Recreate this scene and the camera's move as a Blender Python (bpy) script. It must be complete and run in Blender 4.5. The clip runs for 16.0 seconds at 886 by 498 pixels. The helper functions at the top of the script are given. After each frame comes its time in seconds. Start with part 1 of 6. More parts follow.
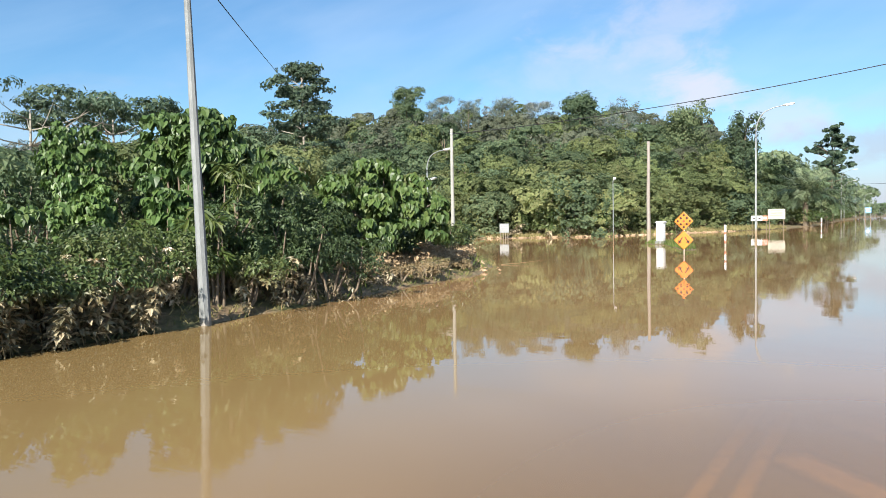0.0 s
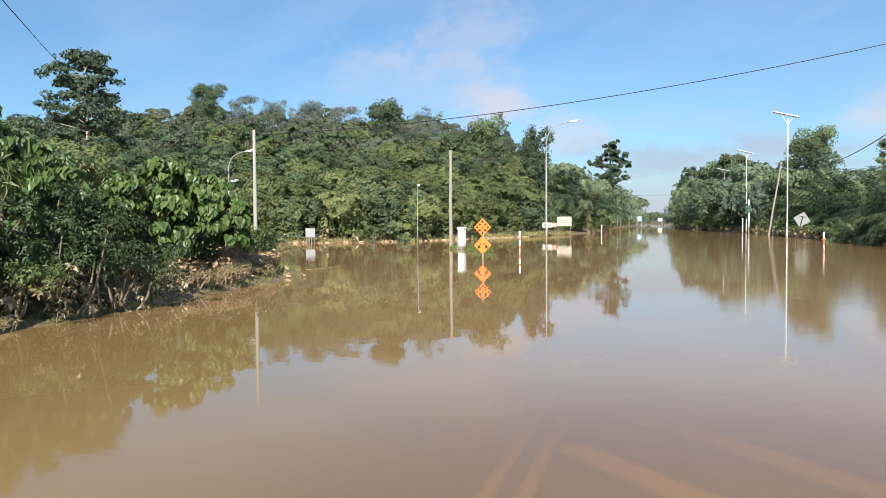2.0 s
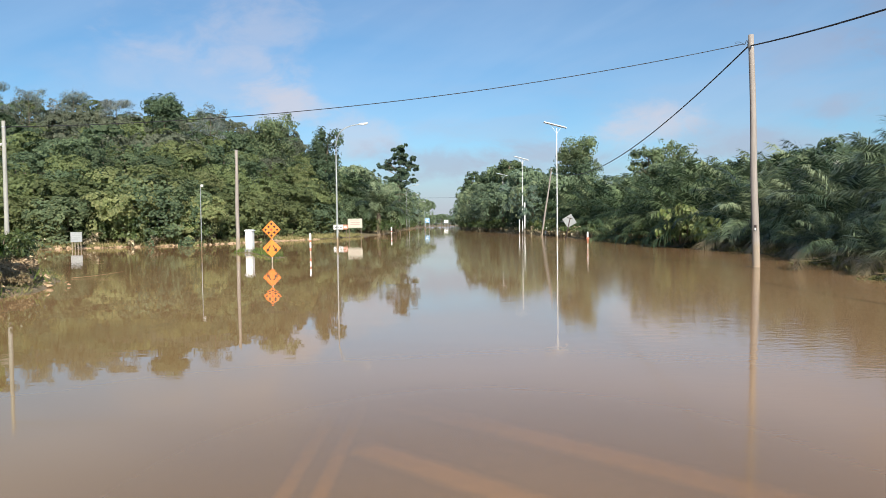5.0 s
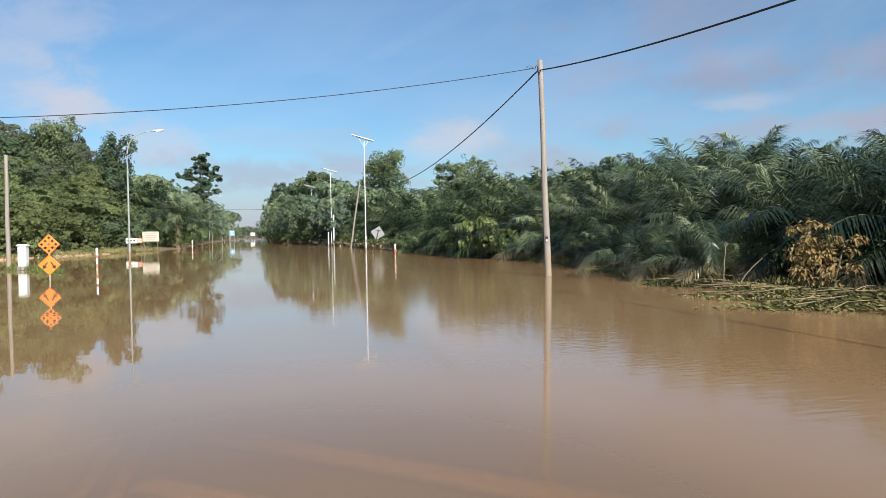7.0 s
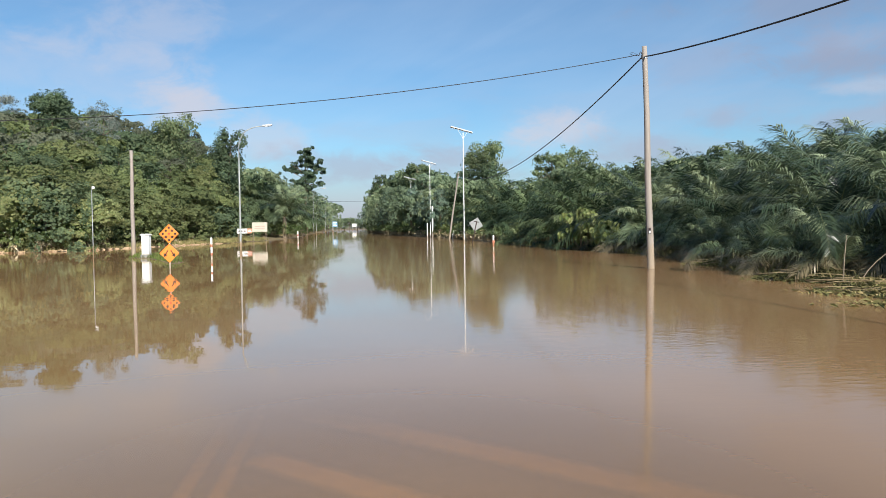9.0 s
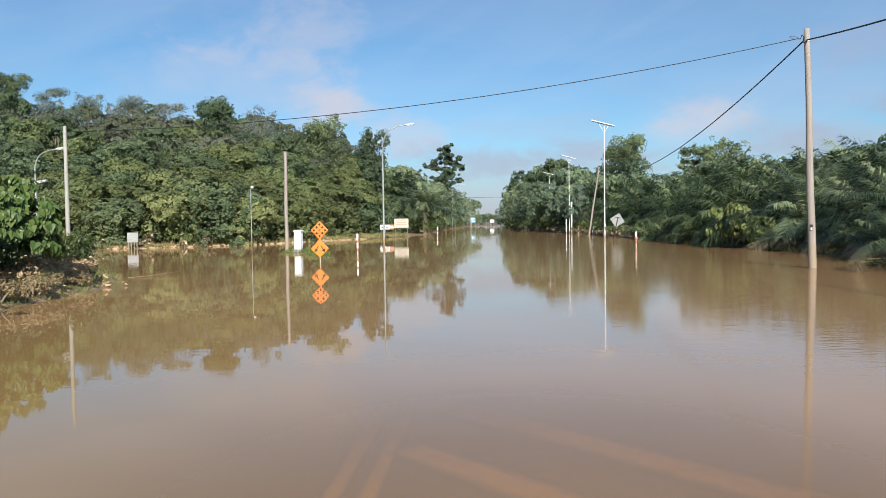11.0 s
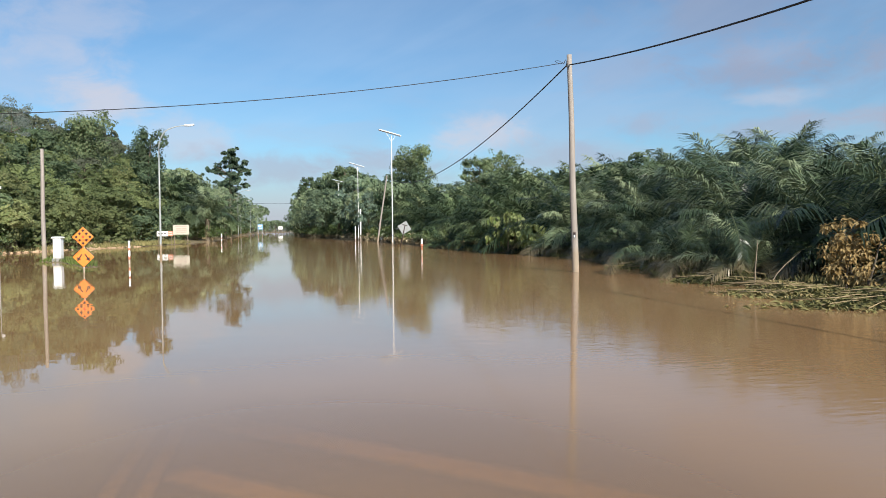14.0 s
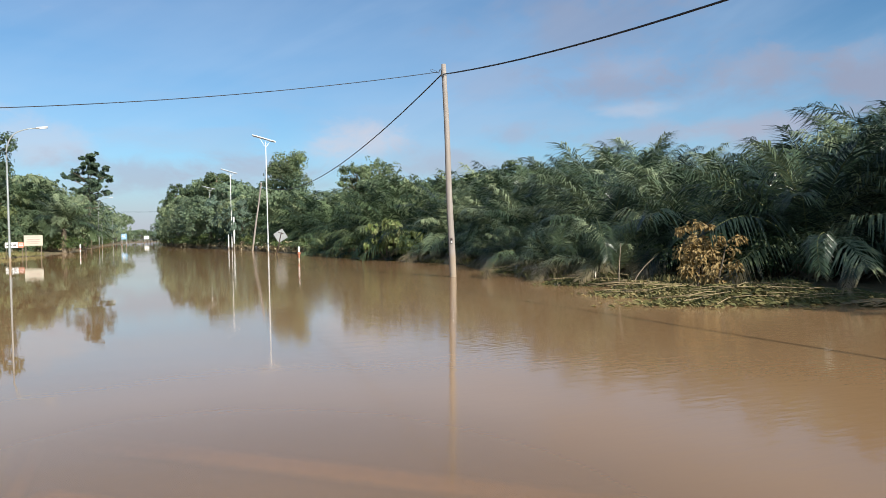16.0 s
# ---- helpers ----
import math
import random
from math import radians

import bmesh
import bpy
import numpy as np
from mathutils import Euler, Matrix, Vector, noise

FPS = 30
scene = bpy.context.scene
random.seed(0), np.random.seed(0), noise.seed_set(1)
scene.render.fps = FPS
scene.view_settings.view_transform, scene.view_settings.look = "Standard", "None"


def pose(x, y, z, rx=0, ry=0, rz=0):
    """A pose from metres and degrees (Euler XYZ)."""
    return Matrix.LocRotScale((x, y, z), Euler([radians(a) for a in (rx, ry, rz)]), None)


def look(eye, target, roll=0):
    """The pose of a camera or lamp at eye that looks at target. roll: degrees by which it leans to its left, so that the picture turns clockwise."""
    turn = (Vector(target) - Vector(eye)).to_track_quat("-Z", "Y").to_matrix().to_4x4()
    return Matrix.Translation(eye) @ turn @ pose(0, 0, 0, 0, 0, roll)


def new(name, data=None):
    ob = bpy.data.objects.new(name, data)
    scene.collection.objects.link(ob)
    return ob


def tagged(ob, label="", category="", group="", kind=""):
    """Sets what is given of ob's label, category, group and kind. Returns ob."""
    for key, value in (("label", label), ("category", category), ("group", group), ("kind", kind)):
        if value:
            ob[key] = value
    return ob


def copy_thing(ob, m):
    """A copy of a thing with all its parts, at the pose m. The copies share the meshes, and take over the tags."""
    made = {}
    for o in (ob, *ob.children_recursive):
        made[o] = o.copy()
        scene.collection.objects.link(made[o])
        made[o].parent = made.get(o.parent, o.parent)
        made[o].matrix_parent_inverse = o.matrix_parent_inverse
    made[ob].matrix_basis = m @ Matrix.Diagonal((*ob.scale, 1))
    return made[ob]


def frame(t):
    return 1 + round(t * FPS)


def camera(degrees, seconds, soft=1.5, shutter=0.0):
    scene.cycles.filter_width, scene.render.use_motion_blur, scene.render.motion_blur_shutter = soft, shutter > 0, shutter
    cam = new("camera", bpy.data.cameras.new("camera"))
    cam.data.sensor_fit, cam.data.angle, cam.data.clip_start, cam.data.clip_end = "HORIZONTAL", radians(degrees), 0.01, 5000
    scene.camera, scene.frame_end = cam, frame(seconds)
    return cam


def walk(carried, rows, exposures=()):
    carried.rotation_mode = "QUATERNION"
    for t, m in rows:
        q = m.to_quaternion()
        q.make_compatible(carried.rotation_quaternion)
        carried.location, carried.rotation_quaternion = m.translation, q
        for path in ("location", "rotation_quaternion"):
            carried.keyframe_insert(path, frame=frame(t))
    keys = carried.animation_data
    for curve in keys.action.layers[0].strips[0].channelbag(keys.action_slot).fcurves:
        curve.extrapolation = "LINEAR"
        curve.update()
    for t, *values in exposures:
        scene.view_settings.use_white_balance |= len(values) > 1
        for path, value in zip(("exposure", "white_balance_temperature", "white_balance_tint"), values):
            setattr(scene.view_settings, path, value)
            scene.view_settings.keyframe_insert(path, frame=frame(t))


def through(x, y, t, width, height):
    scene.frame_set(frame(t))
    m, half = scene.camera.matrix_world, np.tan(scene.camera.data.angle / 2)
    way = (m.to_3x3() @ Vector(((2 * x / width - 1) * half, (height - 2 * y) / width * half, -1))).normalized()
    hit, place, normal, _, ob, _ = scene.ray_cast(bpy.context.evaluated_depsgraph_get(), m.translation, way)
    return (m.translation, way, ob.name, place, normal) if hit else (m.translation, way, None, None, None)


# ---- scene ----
SKY_STRENGTH = 0.078
SKY_TINT = (0.66, 0.94, 1.07)
CLOUD = 9.0
WATER_A, WATER_B = (0.256, 0.153, 0.073), (0.299, 0.181, 0.089)
WATER_OLIVE = (0.226, 0.150, 0.060)
WATER_CLEAR = 0.46
# ---------------------------------------------------------------- camera
cam = camera(63.54, 16.0, soft=0.85)
PATH = [  # seconds, (x, y, z, yaw, pitch, roll)
    (0, (-0.091, -0.117, 1.589, 32.32, -2.23, -0.97)),
    (0.5, (-0.069, -0.099, 1.597, 30.42, 0.45, -1.42)),
    (1, (-0.069, -0.099, 1.596, 25.14, -0.19, -0.80)),
    (1.5, (-0.055, -0.076, 1.597, 20.64, -1.52, -0.21)),
    (2, (-0.053, -0.057, 1.597, 16.96, -2.04, -0.43)),
    (2.5, (-0.063, -0.028, 1.593, 13.56, -2.26, -0.29)),
    (3, (-0.056, -0.020, 1.590, 10.32, -2.12, -0.97)),
    (3.2, (-0.055, -0.010, 1.590, 8.97, -2.24, -1.24)),
    (5.3, (-0.037, 0.000, 1.592, -1.32, -1.87, -0.71)),
    (5.5, (-0.003, 0.023, 1.594, -2.59, -1.51, -0.81)),
    (6, (0.035, 0.062, 1.590, -5.69, -1.57, -0.94)),
    (6.5, (0.071, 0.084, 1.595, -9.59, -1.59, -1.02)),
    (7, (0.083, 0.060, 1.602, -14.77, -1.28, -0.96)),
    (7.5, (0.089, 0.040, 1.601, -16.01, -1.15, -1.14)),
    (8, (0.090, 0.028, 1.598, -15.46, -1.38, -1.26)),
    (8.5, (0.074, 0.029, 1.593, -11.90, -1.47, -0.82)),
    (9, (0.046, 0.023, 1.588, -6.94, -1.84, -0.78)),
    (9.5, (-0.010, -0.005, 1.590, -2.55, -2.25, -0.46)),
    (9.7, (-0.048, -0.028, 1.602, -0.67, -2.17, -0.59)),
    (11.8, (-0.050, -0.019, 1.623, 4.31, -2.00, -0.87)),
    (12, (-0.041, -0.000, 1.621, 2.19, -2.01, -0.74)),
    (12.5, (-0.017, 0.027, 1.618, -2.27, -1.61, -0.57)),
    (13, (0.001, 0.056, 1.605, -5.47, -1.59, -0.51)),
    (13.5, (0.038, 0.074, 1.610, -9.89, -1.86, -0.24)),
    (14, (0.049, 0.059, 1.613, -12.68, -1.66, -0.59)),
    (14.5, (0.046, 0.027, 1.610, -15.54, -1.42, -0.73)),
    (15, (0.043, 0.009, 1.602, -18.46, -1.48, -0.86)),
    (15.5, (0.030, -0.017, 1.598, -21.19, -1.41, -0.86)),
    (16, (0.024, -0.024, 1.591, -22.39, -1.24, -1.20)),
]
walk(cam, [(t, pose(x, y, z) @ pose(0, 0, 0, 0, 0, yaw) @ pose(0, 0, 0, 90 + pitch) @ pose(0, 0, 0, 0, 0, roll))
           for t, (x, y, z, yaw, pitch, roll) in PATH],
     exposures=[(0.0, 0.95), (1.5, 0.78), (3.0, 0.68), (5.5, 0.56), (16.0, 0.56)])

# ---------------------------------------------------------------- sun and sky
SUN_TO = Vector((0.39, -1.68, 1.0)).normalized()
sun_el = math.asin(SUN_TO.z)
sun_az = math.atan2(SUN_TO.x, SUN_TO.y)
sun_data = bpy.data.lights.new("sun", "SUN")
sun_data.energy, sun_data.angle, sun_data.color = 4.8, radians(0.55), (1.0, 0.945, 0.86)
sun = new("sun", sun_data)
sun.matrix_world = look((0, 0, 60), Vector((0, 0, 60)) - SUN_TO)


def nodes_of(tree):
    tree.nodes.clear()

    def add(kind, at=(0, 0), **inputs):
        n = tree.nodes.new(kind)
        n.location = at
        for key, value in inputs.items():
            n.inputs[key.replace("_", " ")].default_value = value
        return n
    return add, tree.links.new


def ramp(add, stops, mode="LINEAR"):
    r = add("ShaderNodeValToRGB")
    r.color_ramp.interpolation = mode
    while len(r.color_ramp.elements) < len(stops):
        r.color_ramp.elements.new(0.5)
    for e, (p, c) in zip(r.color_ramp.elements, stops):
        e.position, e.color = p, (*c, 1) if len(c) == 3 else c
    return r


def mathn(add, op, a=None, b=None, clamp=False):
    n = add("ShaderNodeMath")
    n.operation, n.use_clamp = op, clamp
    for i, v in enumerate((a, b)):
        if v is not None:
            n.inputs[i].default_value = v
    return n


world = bpy.data.worlds.new("sky")
scene.world = world
world.use_nodes = True
add, link = nodes_of(world.node_tree)
sky = add("ShaderNodeTexSky")
sky.sky_type, sky.sun_disc = "NISHITA", False
sky.sun_elevation, sky.sun_rotation = sun_el, sun_az
sky.air_density, sky.dust_density, sky.ozone_density = 1.0, 0.6, 3.0
coord = add("ShaderNodeTexCoord")
# cloud patches over the dome, flattened towards the horizon
sep = add("ShaderNodeSeparateXYZ")
link(coord.outputs["Generated"], sep.inputs[0])
shift = add("ShaderNodeMapping")
shift.inputs["Scale"].default_value = (1.0, 1.0, 2.0)
shift.inputs["Rotation"].default_value = (0.0, 0.0, radians(-7))
link(coord.outputs["Generated"], shift.inputs["Vector"])
puffs = add("ShaderNodeTexNoise", Scale=2.9, Detail=8.0, Roughness=0.57, Distortion=0.25)
link(shift.outputs[0], puffs.inputs["Vector"])
puff_r = ramp(add, [(0.48, (0, 0, 0)), (0.70, (1, 1, 1))], "EASE")
link(puffs.outputs["Fac"], puff_r.inputs[0])
aloft = add("ShaderNodeMapRange")  # the loose puffs keep to the upper sky
aloft.interpolation_type = "SMOOTHSTEP"
aloft.inputs["From Min"].default_value, aloft.inputs["From Max"].default_value = 0.24, 0.42
link(sep.outputs["Z"], aloft.inputs["Value"])
# bearing and height of each direction, in degrees
bearing = mathn(add, "ARCTAN2"); link(sep.outputs["X"], bearing.inputs[0]); link(sep.outputs["Y"], bearing.inputs[1])
bearing_d = mathn(add, "DEGREES"); link(bearing.outputs[0], bearing_d.inputs[0])
height = mathn(add, "ARCSINE"); link(sep.outputs["Z"], height.inputs[0])
height_d = mathn(add, "DEGREES"); link(height.outputs[0], height_d.inputs[0])
fray = add("ShaderNodeTexNoise", Scale=11.0, Detail=7.0, Roughness=0.6, Distortion=0.3)
fray_map = add("ShaderNodeMapping")
fray_map.inputs["Scale"].default_value = (1.0, 1.0, 1.9)
link(coord.outputs["Generated"], fray_map.inputs["Vector"]); link(fray_map.outputs[0], fray.inputs["Vector"])
# streaks of ice cloud, drawn out from low over the road to high over the palms
plane = add("ShaderNodeCombineXYZ")
link(bearing_d.outputs[0], plane.inputs[0]); link(height_d.outputs[0], plane.inputs[1])
comb = add("ShaderNodeMapping")
comb.vector_type = "TEXTURE"
comb.inputs["Rotation"].default_value = (0, 0, radians(24))
comb.inputs["Scale"].default_value = (46.0, 9.0, 1.0)
comb.inputs["Location"].default_value = (3.0, 5.0, 0.0)
link(plane.outputs[0], comb.inputs["Vector"])
ice = add("ShaderNodeTexNoise", Scale=1.6, Detail=6.0, Roughness=0.55, Distortion=0.35)
link(comb.outputs[0], ice.inputs["Vector"])
ice_r = ramp(add, [(0.36, (0, 0, 0)), (0.78, (0.17, 0.17, 0.17))], "EASE")
link(ice.outputs["Fac"], ice_r.inputs[0])


def cloud(az, el, wide, tall, strength):
    """Share of one frayed cloud bank at a bearing and height, by its half width and half height."""
    parts = []
    for axis, mid, half in ((bearing_d, az, wide), (height_d, el, tall)):
        a = mathn(add, "SUBTRACT", None, mid); link(axis.outputs[0], a.inputs[0])
        b = mathn(add, "DIVIDE", None, half); link(a.outputs[0], b.inputs[0])
        c = mathn(add, "POWER", None, 2.0); link(b.outputs[0], c.inputs[0])
        parts.append(c)
    q = mathn(add, "ADD"); link(parts[0].outputs[0], q.inputs[0]); link(parts[1].outputs[0], q.inputs[1])
    q2 = mathn(add, "SQRT"); link(q.outputs[0], q2.inputs[0])
    f = mathn(add, "MULTIPLY_ADD", None, 2.6); link(fray.outputs["Fac"], f.inputs[0]); link(q2.outputs[0], f.inputs[2])
    m = add("ShaderNodeMapRange")
    m.interpolation_type = "SMOOTHSTEP"
    m.inputs["From Min"].default_value, m.inputs["From Max"].default_value = 1.45, 2.45
    m.inputs["To Min"].default_value, m.inputs["To Max"].default_value = strength, 0.0
    link(f.outputs[0], m.inputs["Value"])
    return m.outputs["Result"]
veil = add("ShaderNodeTexNoise", Scale=1.1, Detail=5.0, Roughness=0.6, Distortion=0.8)
link(shift.outputs[0], veil.inputs["Vector"])
veil_r = ramp(add, [(0.42, (0, 0, 0)), (0.75, (0.2, 0.2, 0.2))], "EASE")
link(veil.outputs["Fac"], veil_r.inputs[0])
# grey-pink bank low over the horizon
low = add("ShaderNodeMapRange")
low.inputs["From Min"].default_value, low.inputs["From Max"].default_value = 0.0, 0.23
low.inputs["To Min"].default_value, low.inputs["To Max"].default_value = 0.5, 0.0
link(sep.outputs["Z"], low.inputs["Value"])
bank = add("ShaderNodeTexNoise", Scale=4.6, Detail=6.0, Roughness=0.55)
squash = add("ShaderNodeMapping")
squash.inputs["Scale"].default_value = (1.0, 1.0, 3.6)
squash.inputs["Location"].default_value = (0.4, 2.2, 0.7)
link(coord.outputs["Generated"], squash.inputs["Vector"]); link(squash.outputs[0], bank.inputs["Vector"])
bank_r = ramp(add, [(0.43, (0.15, 0.15, 0.15)), (0.57, (1, 1, 1))], "EASE")
link(bank.outputs["Fac"], bank_r.inputs[0])
bank_f = mathn(add, "MULTIPLY")
link(bank_r.outputs[0], bank_f.inputs[0]); link(low.outputs[0], bank_f.inputs[1])
haze = add("ShaderNodeMapRange")
haze.interpolation_type = "SMOOTHSTEP"
haze.inputs["From Min"].default_value, haze.inputs["From Max"].default_value = 0.0, 0.12
haze.inputs["To Min"].default_value, haze.inputs["To Max"].default_value = 0.8, 0.0
link(sep.outputs["Z"], haze.inputs["Value"])
bank_h = mathn(add, "MAXIMUM")
link(bank_f.outputs[0], bank_h.inputs[0]); link(haze.outputs[0], bank_h.inputs[1])
tint = add("ShaderNodeMix")
tint.data_type, tint.blend_type = "RGBA", "MULTIPLY"
tint.inputs["Factor"].default_value = 1.0
tint.inputs["B"].default_value = (*SKY_TINT, 1)
link(sky.outputs[0], tint.inputs["A"])


def over(base, fac, colour):
    m = add("ShaderNodeMix")
    m.data_type = "RGBA"
    link(base, m.inputs["A"])
    m.inputs["B"].default_value = (*[c * CLOUD for c in colour], 1)
    link(fac, m.inputs["Factor"])
    return m.outputs["Result"]


c1 = over(tint.outputs["Result"], veil_r.outputs[0], (0.62, 0.70, 0.84))
c1 = over(c1, ice_r.outputs[0], (0.58, 0.72, 0.92))
puff_f = mathn(add, "MULTIPLY", None, 0.48)
link(puff_r.outputs[0], puff_f.inputs[0])
puff_g = mathn(add, "MULTIPLY"); link(puff_f.outputs[0], puff_g.inputs[0]); link(aloft.outputs[0], puff_g.inputs[1])
c2 = over(c1, puff_g.outputs[0], (0.66, 0.61, 0.72))
c2 = over(c2, bank_h.outputs[0], (0.50, 0.50, 0.60))
# white heads, then the greyer banks
for az, el, wide, tall, strength in ((-15.5, 14.6, 8.0, 3.2, 0.36), (-19.0, 11.0, 9.0, 3.0, 0.20), (-12.5, 9.0, 3.6, 1.9, 0.72), (-7.5, 7.0, 5.0, 2.0, 0.42), (15.5, 7.0, 4.6, 1.9, 0.66), (37.5, 9.2, 3.6, 0.7, 0.35)):
    c2 = over(c2, cloud(az, el, wide, tall, strength), (0.66, 0.635, 0.70))
for az, el, wide, tall, strength in ((-1.5, 4.8, 7.0, 1.7, 0.55), (8.5, 5.0, 6.5, 1.6, 0.5), (28.5, 7.6, 4.2, 1.3, 0.5), (22.0, 5.4, 9.0, 1.8, 0.5), (36.5, 12.0, 4.4, 2.2, 0.5), (46.0, 11.2, 4.4, 2.2, 0.5), (48.0, 7.4, 7.5, 1.4, 0.75), (38.5, 7.0, 5.5, 1.0, 0.5), (54.0, 10.5, 4.0, 3.0, 0.45), (26.0, 12.0, 5.0, 2.2, 0.28), (30.0, 17.5, 7.0, 2.2, 0.15)):
    c2 = over(c2, cloud(az, el, wide, tall, strength), (0.43, 0.435, 0.545))
for az, el, wide, tall, strength in ((46.5, 10.6, 7.0, 2.6, 0.55), (55.0, 9.5, 6.0, 3.2, 0.6), (36.0, 11.0, 5.0, 1.8, 0.45), (44.0, 19.0, 10.0, 3.0, 0.48), (34.5, 15.5, 10.0, 3.6, 0.46)):
    c2 = over(c2, cloud(az, el, wide, tall, strength), (0.31, 0.34, 0.46))
bg = add("ShaderNodeBackground", Strength=SKY_STRENGTH)
link(c2, bg.inputs["Color"])
wout = add("ShaderNodeOutputWorld")
link(bg.outputs[0], wout.inputs[0])


# ---------------------------------------------------------------- materials
def material(name):
    m = bpy.data.materials.new(name)
    m.use_nodes = True
    add, link = nodes_of(m.node_tree)
    out = add("ShaderNodeOutputMaterial")
    return m, add, link, out


def solid(name, dark, light, rough=0.6, metal=0.0, scale=6.0, bump=0.15, stretch=(1, 1, 1), spec=0.4, mud=None):
    """Two tones mixed by coarse and fine noise, with fine relief; mud: (height, colour) of the dried flood line."""
    m, add, link, out = material(name)
    b = add("ShaderNodeBsdfPrincipled", Roughness=rough, Metallic=metal)
    b.inputs["Specular IOR Level"].default_value = spec
    co = add("ShaderNodeTexCoord")
    mp = add("ShaderNodeMapping")
    mp.inputs["Scale"].default_value = stretch
    link(co.outputs["Object"], mp.inputs["Vector"])
    n1 = add("ShaderNodeTexNoise", Scale=scale, Detail=6.0, Roughness=0.65)
    n2 = add("ShaderNodeTexNoise", Scale=scale * 9, Detail=4.0, Roughness=0.7)
    link(mp.outputs[0], n1.inputs["Vector"]); link(mp.outputs[0], n2.inputs["Vector"])
    mixv = add("ShaderNodeMix"); mixv.inputs["Factor"].default_value = 0.4
    link(n1.outputs["Fac"], mixv.inputs["A"]); link(n2.outputs["Fac"], mixv.inputs["B"])
    r = ramp(add, [(0.32, dark), (0.68, light)])
    link(mixv.outputs["Result"], r.inputs[0])
    col = r.outputs[0]
    if mud:
        geo = add("ShaderNodeNewGeometry")
        sp = add("ShaderNodeSeparateXYZ")
        link(geo.outputs["Position"], sp.inputs[0])
        wob = mathn(add, "MULTIPLY", None, 0.35)
        link(n1.outputs["Fac"], wob.inputs[0])
        zz = mathn(add, "SUBTRACT"); link(sp.outputs["Z"], zz.inputs[0]); link(wob.outputs[0], zz.inputs[1])
        mr = add("ShaderNodeMapRange")
        mr.inputs["From Min"].default_value, mr.inputs["From Max"].default_value = mud[0] - 0.25, mud[0]
        mr.inputs["To Min"].default_value, mr.inputs["To Max"].default_value = 0.8, 0.0
        link(zz.outputs[0], mr.inputs["Value"])
        mm = add("ShaderNodeMix"); mm.data_type = "RGBA"
        link(col, mm.inputs["A"]); mm.inputs["B"].default_value = (*mud[1], 1); link(mr.outputs[0], mm.inputs["Factor"])
        col = mm.outputs["Result"]
    link(col, b.inputs["Base Color"])
    bp = add("ShaderNodeBump", Strength=bump, Distance=0.02)
    link(mixv.outputs["Result"], bp.inputs["Height"])
    link(bp.outputs[0], b.inputs["Normal"])
    link(b.outputs[0], out.inputs[0])
    return m


def leafy(name, tones, rough=0.5, through=0.28, mud=None, spec=0.35, own=0.42):
    """Leaves: every leaf has a tone of its own, plants differ a little; light passes through; mud: (height, colour)."""
    m, add, link, out = material(name)
    geo = add("ShaderNodeNewGeometry")
    info = add("ShaderNodeObjectInfo")
    r = ramp(add, [(i / (len(tones) - 1), c) for i, c in enumerate(tones)])
    mixr = add("ShaderNodeMix"); mixr.inputs["Factor"].default_value = own
    link(geo.outputs["Random Per Island"], mixr.inputs["A"]); link(info.outputs["Random"], mixr.inputs["B"])
    link(mixr.outputs["Result"], r.inputs[0])
    n = add("ShaderNodeTexNoise", Scale=0.2, Detail=4.0)
    link(geo.outputs["Position"], n.inputs["Vector"])
    hsv = add("ShaderNodeHueSaturation")
    mr = add("ShaderNodeMapRange")
    mr.inputs["From Min"].default_value, mr.inputs["From Max"].default_value = 0.3, 0.7
    mr.inputs["To Min"].default_value, mr.inputs["To Max"].default_value = 0.62, 1.32
    link(n.outputs["Fac"], mr.inputs["Value"]); link(mr.outputs[0], hsv.inputs["Value"])
    link(r.outputs[0], hsv.inputs["Color"])
    col = hsv.outputs[0]
    if mud:
        sp = add("ShaderNodeSeparateXYZ")
        link(geo.outputs["Position"], sp.inputs[0])
        n2 = add("ShaderNodeTexNoise", Scale=2.2, Detail=3.0)
        link(geo.outputs["Position"], n2.inputs["Vector"])
        wob = mathn(add, "MULTIPLY", None, 0.9); link(n2.outputs["Fac"], wob.inputs[0])
        zz = mathn(add, "ADD"); link(sp.outputs["Z"], zz.inputs[0]); link(wob.outputs[0], zz.inputs[1])
        mm_r = add("ShaderNodeMapRange")
        mm_r.inputs["From Min"].default_value, mm_r.inputs["From Max"].default_value = mud[0] + 0.25, mud[0] + 0.6
        mm_r.inputs["To Min"].default_value, mm_r.inputs["To Max"].default_value = 0.85, 0.0
        link(zz.outputs[0], mm_r.inputs["Value"])
        mm = add("ShaderNodeMix"); mm.data_type = "RGBA"
        link(col, mm.inputs["A"]); mm.inputs["B"].default_value = (*mud[1], 1); link(mm_r.outputs[0], mm.inputs["Factor"])
        col = mm.outputs["Result"]
    b = add("ShaderNodeBsdfPrincipled", Roughness=rough)
    b.inputs["Specular IOR Level"].default_value = spec
    link(col, b.inputs["Base Color"])
    tr = add("ShaderNodeBsdfTranslucent")
    link(col, tr.inputs["Color"])
    mx = add("ShaderNodeMixShader"); mx.inputs[0].default_value = through
    link(b.outputs[0], mx.inputs[1]); link(tr.outputs[0], mx.inputs[2]); link(mx.outputs[0], out.inputs[0])
    return m


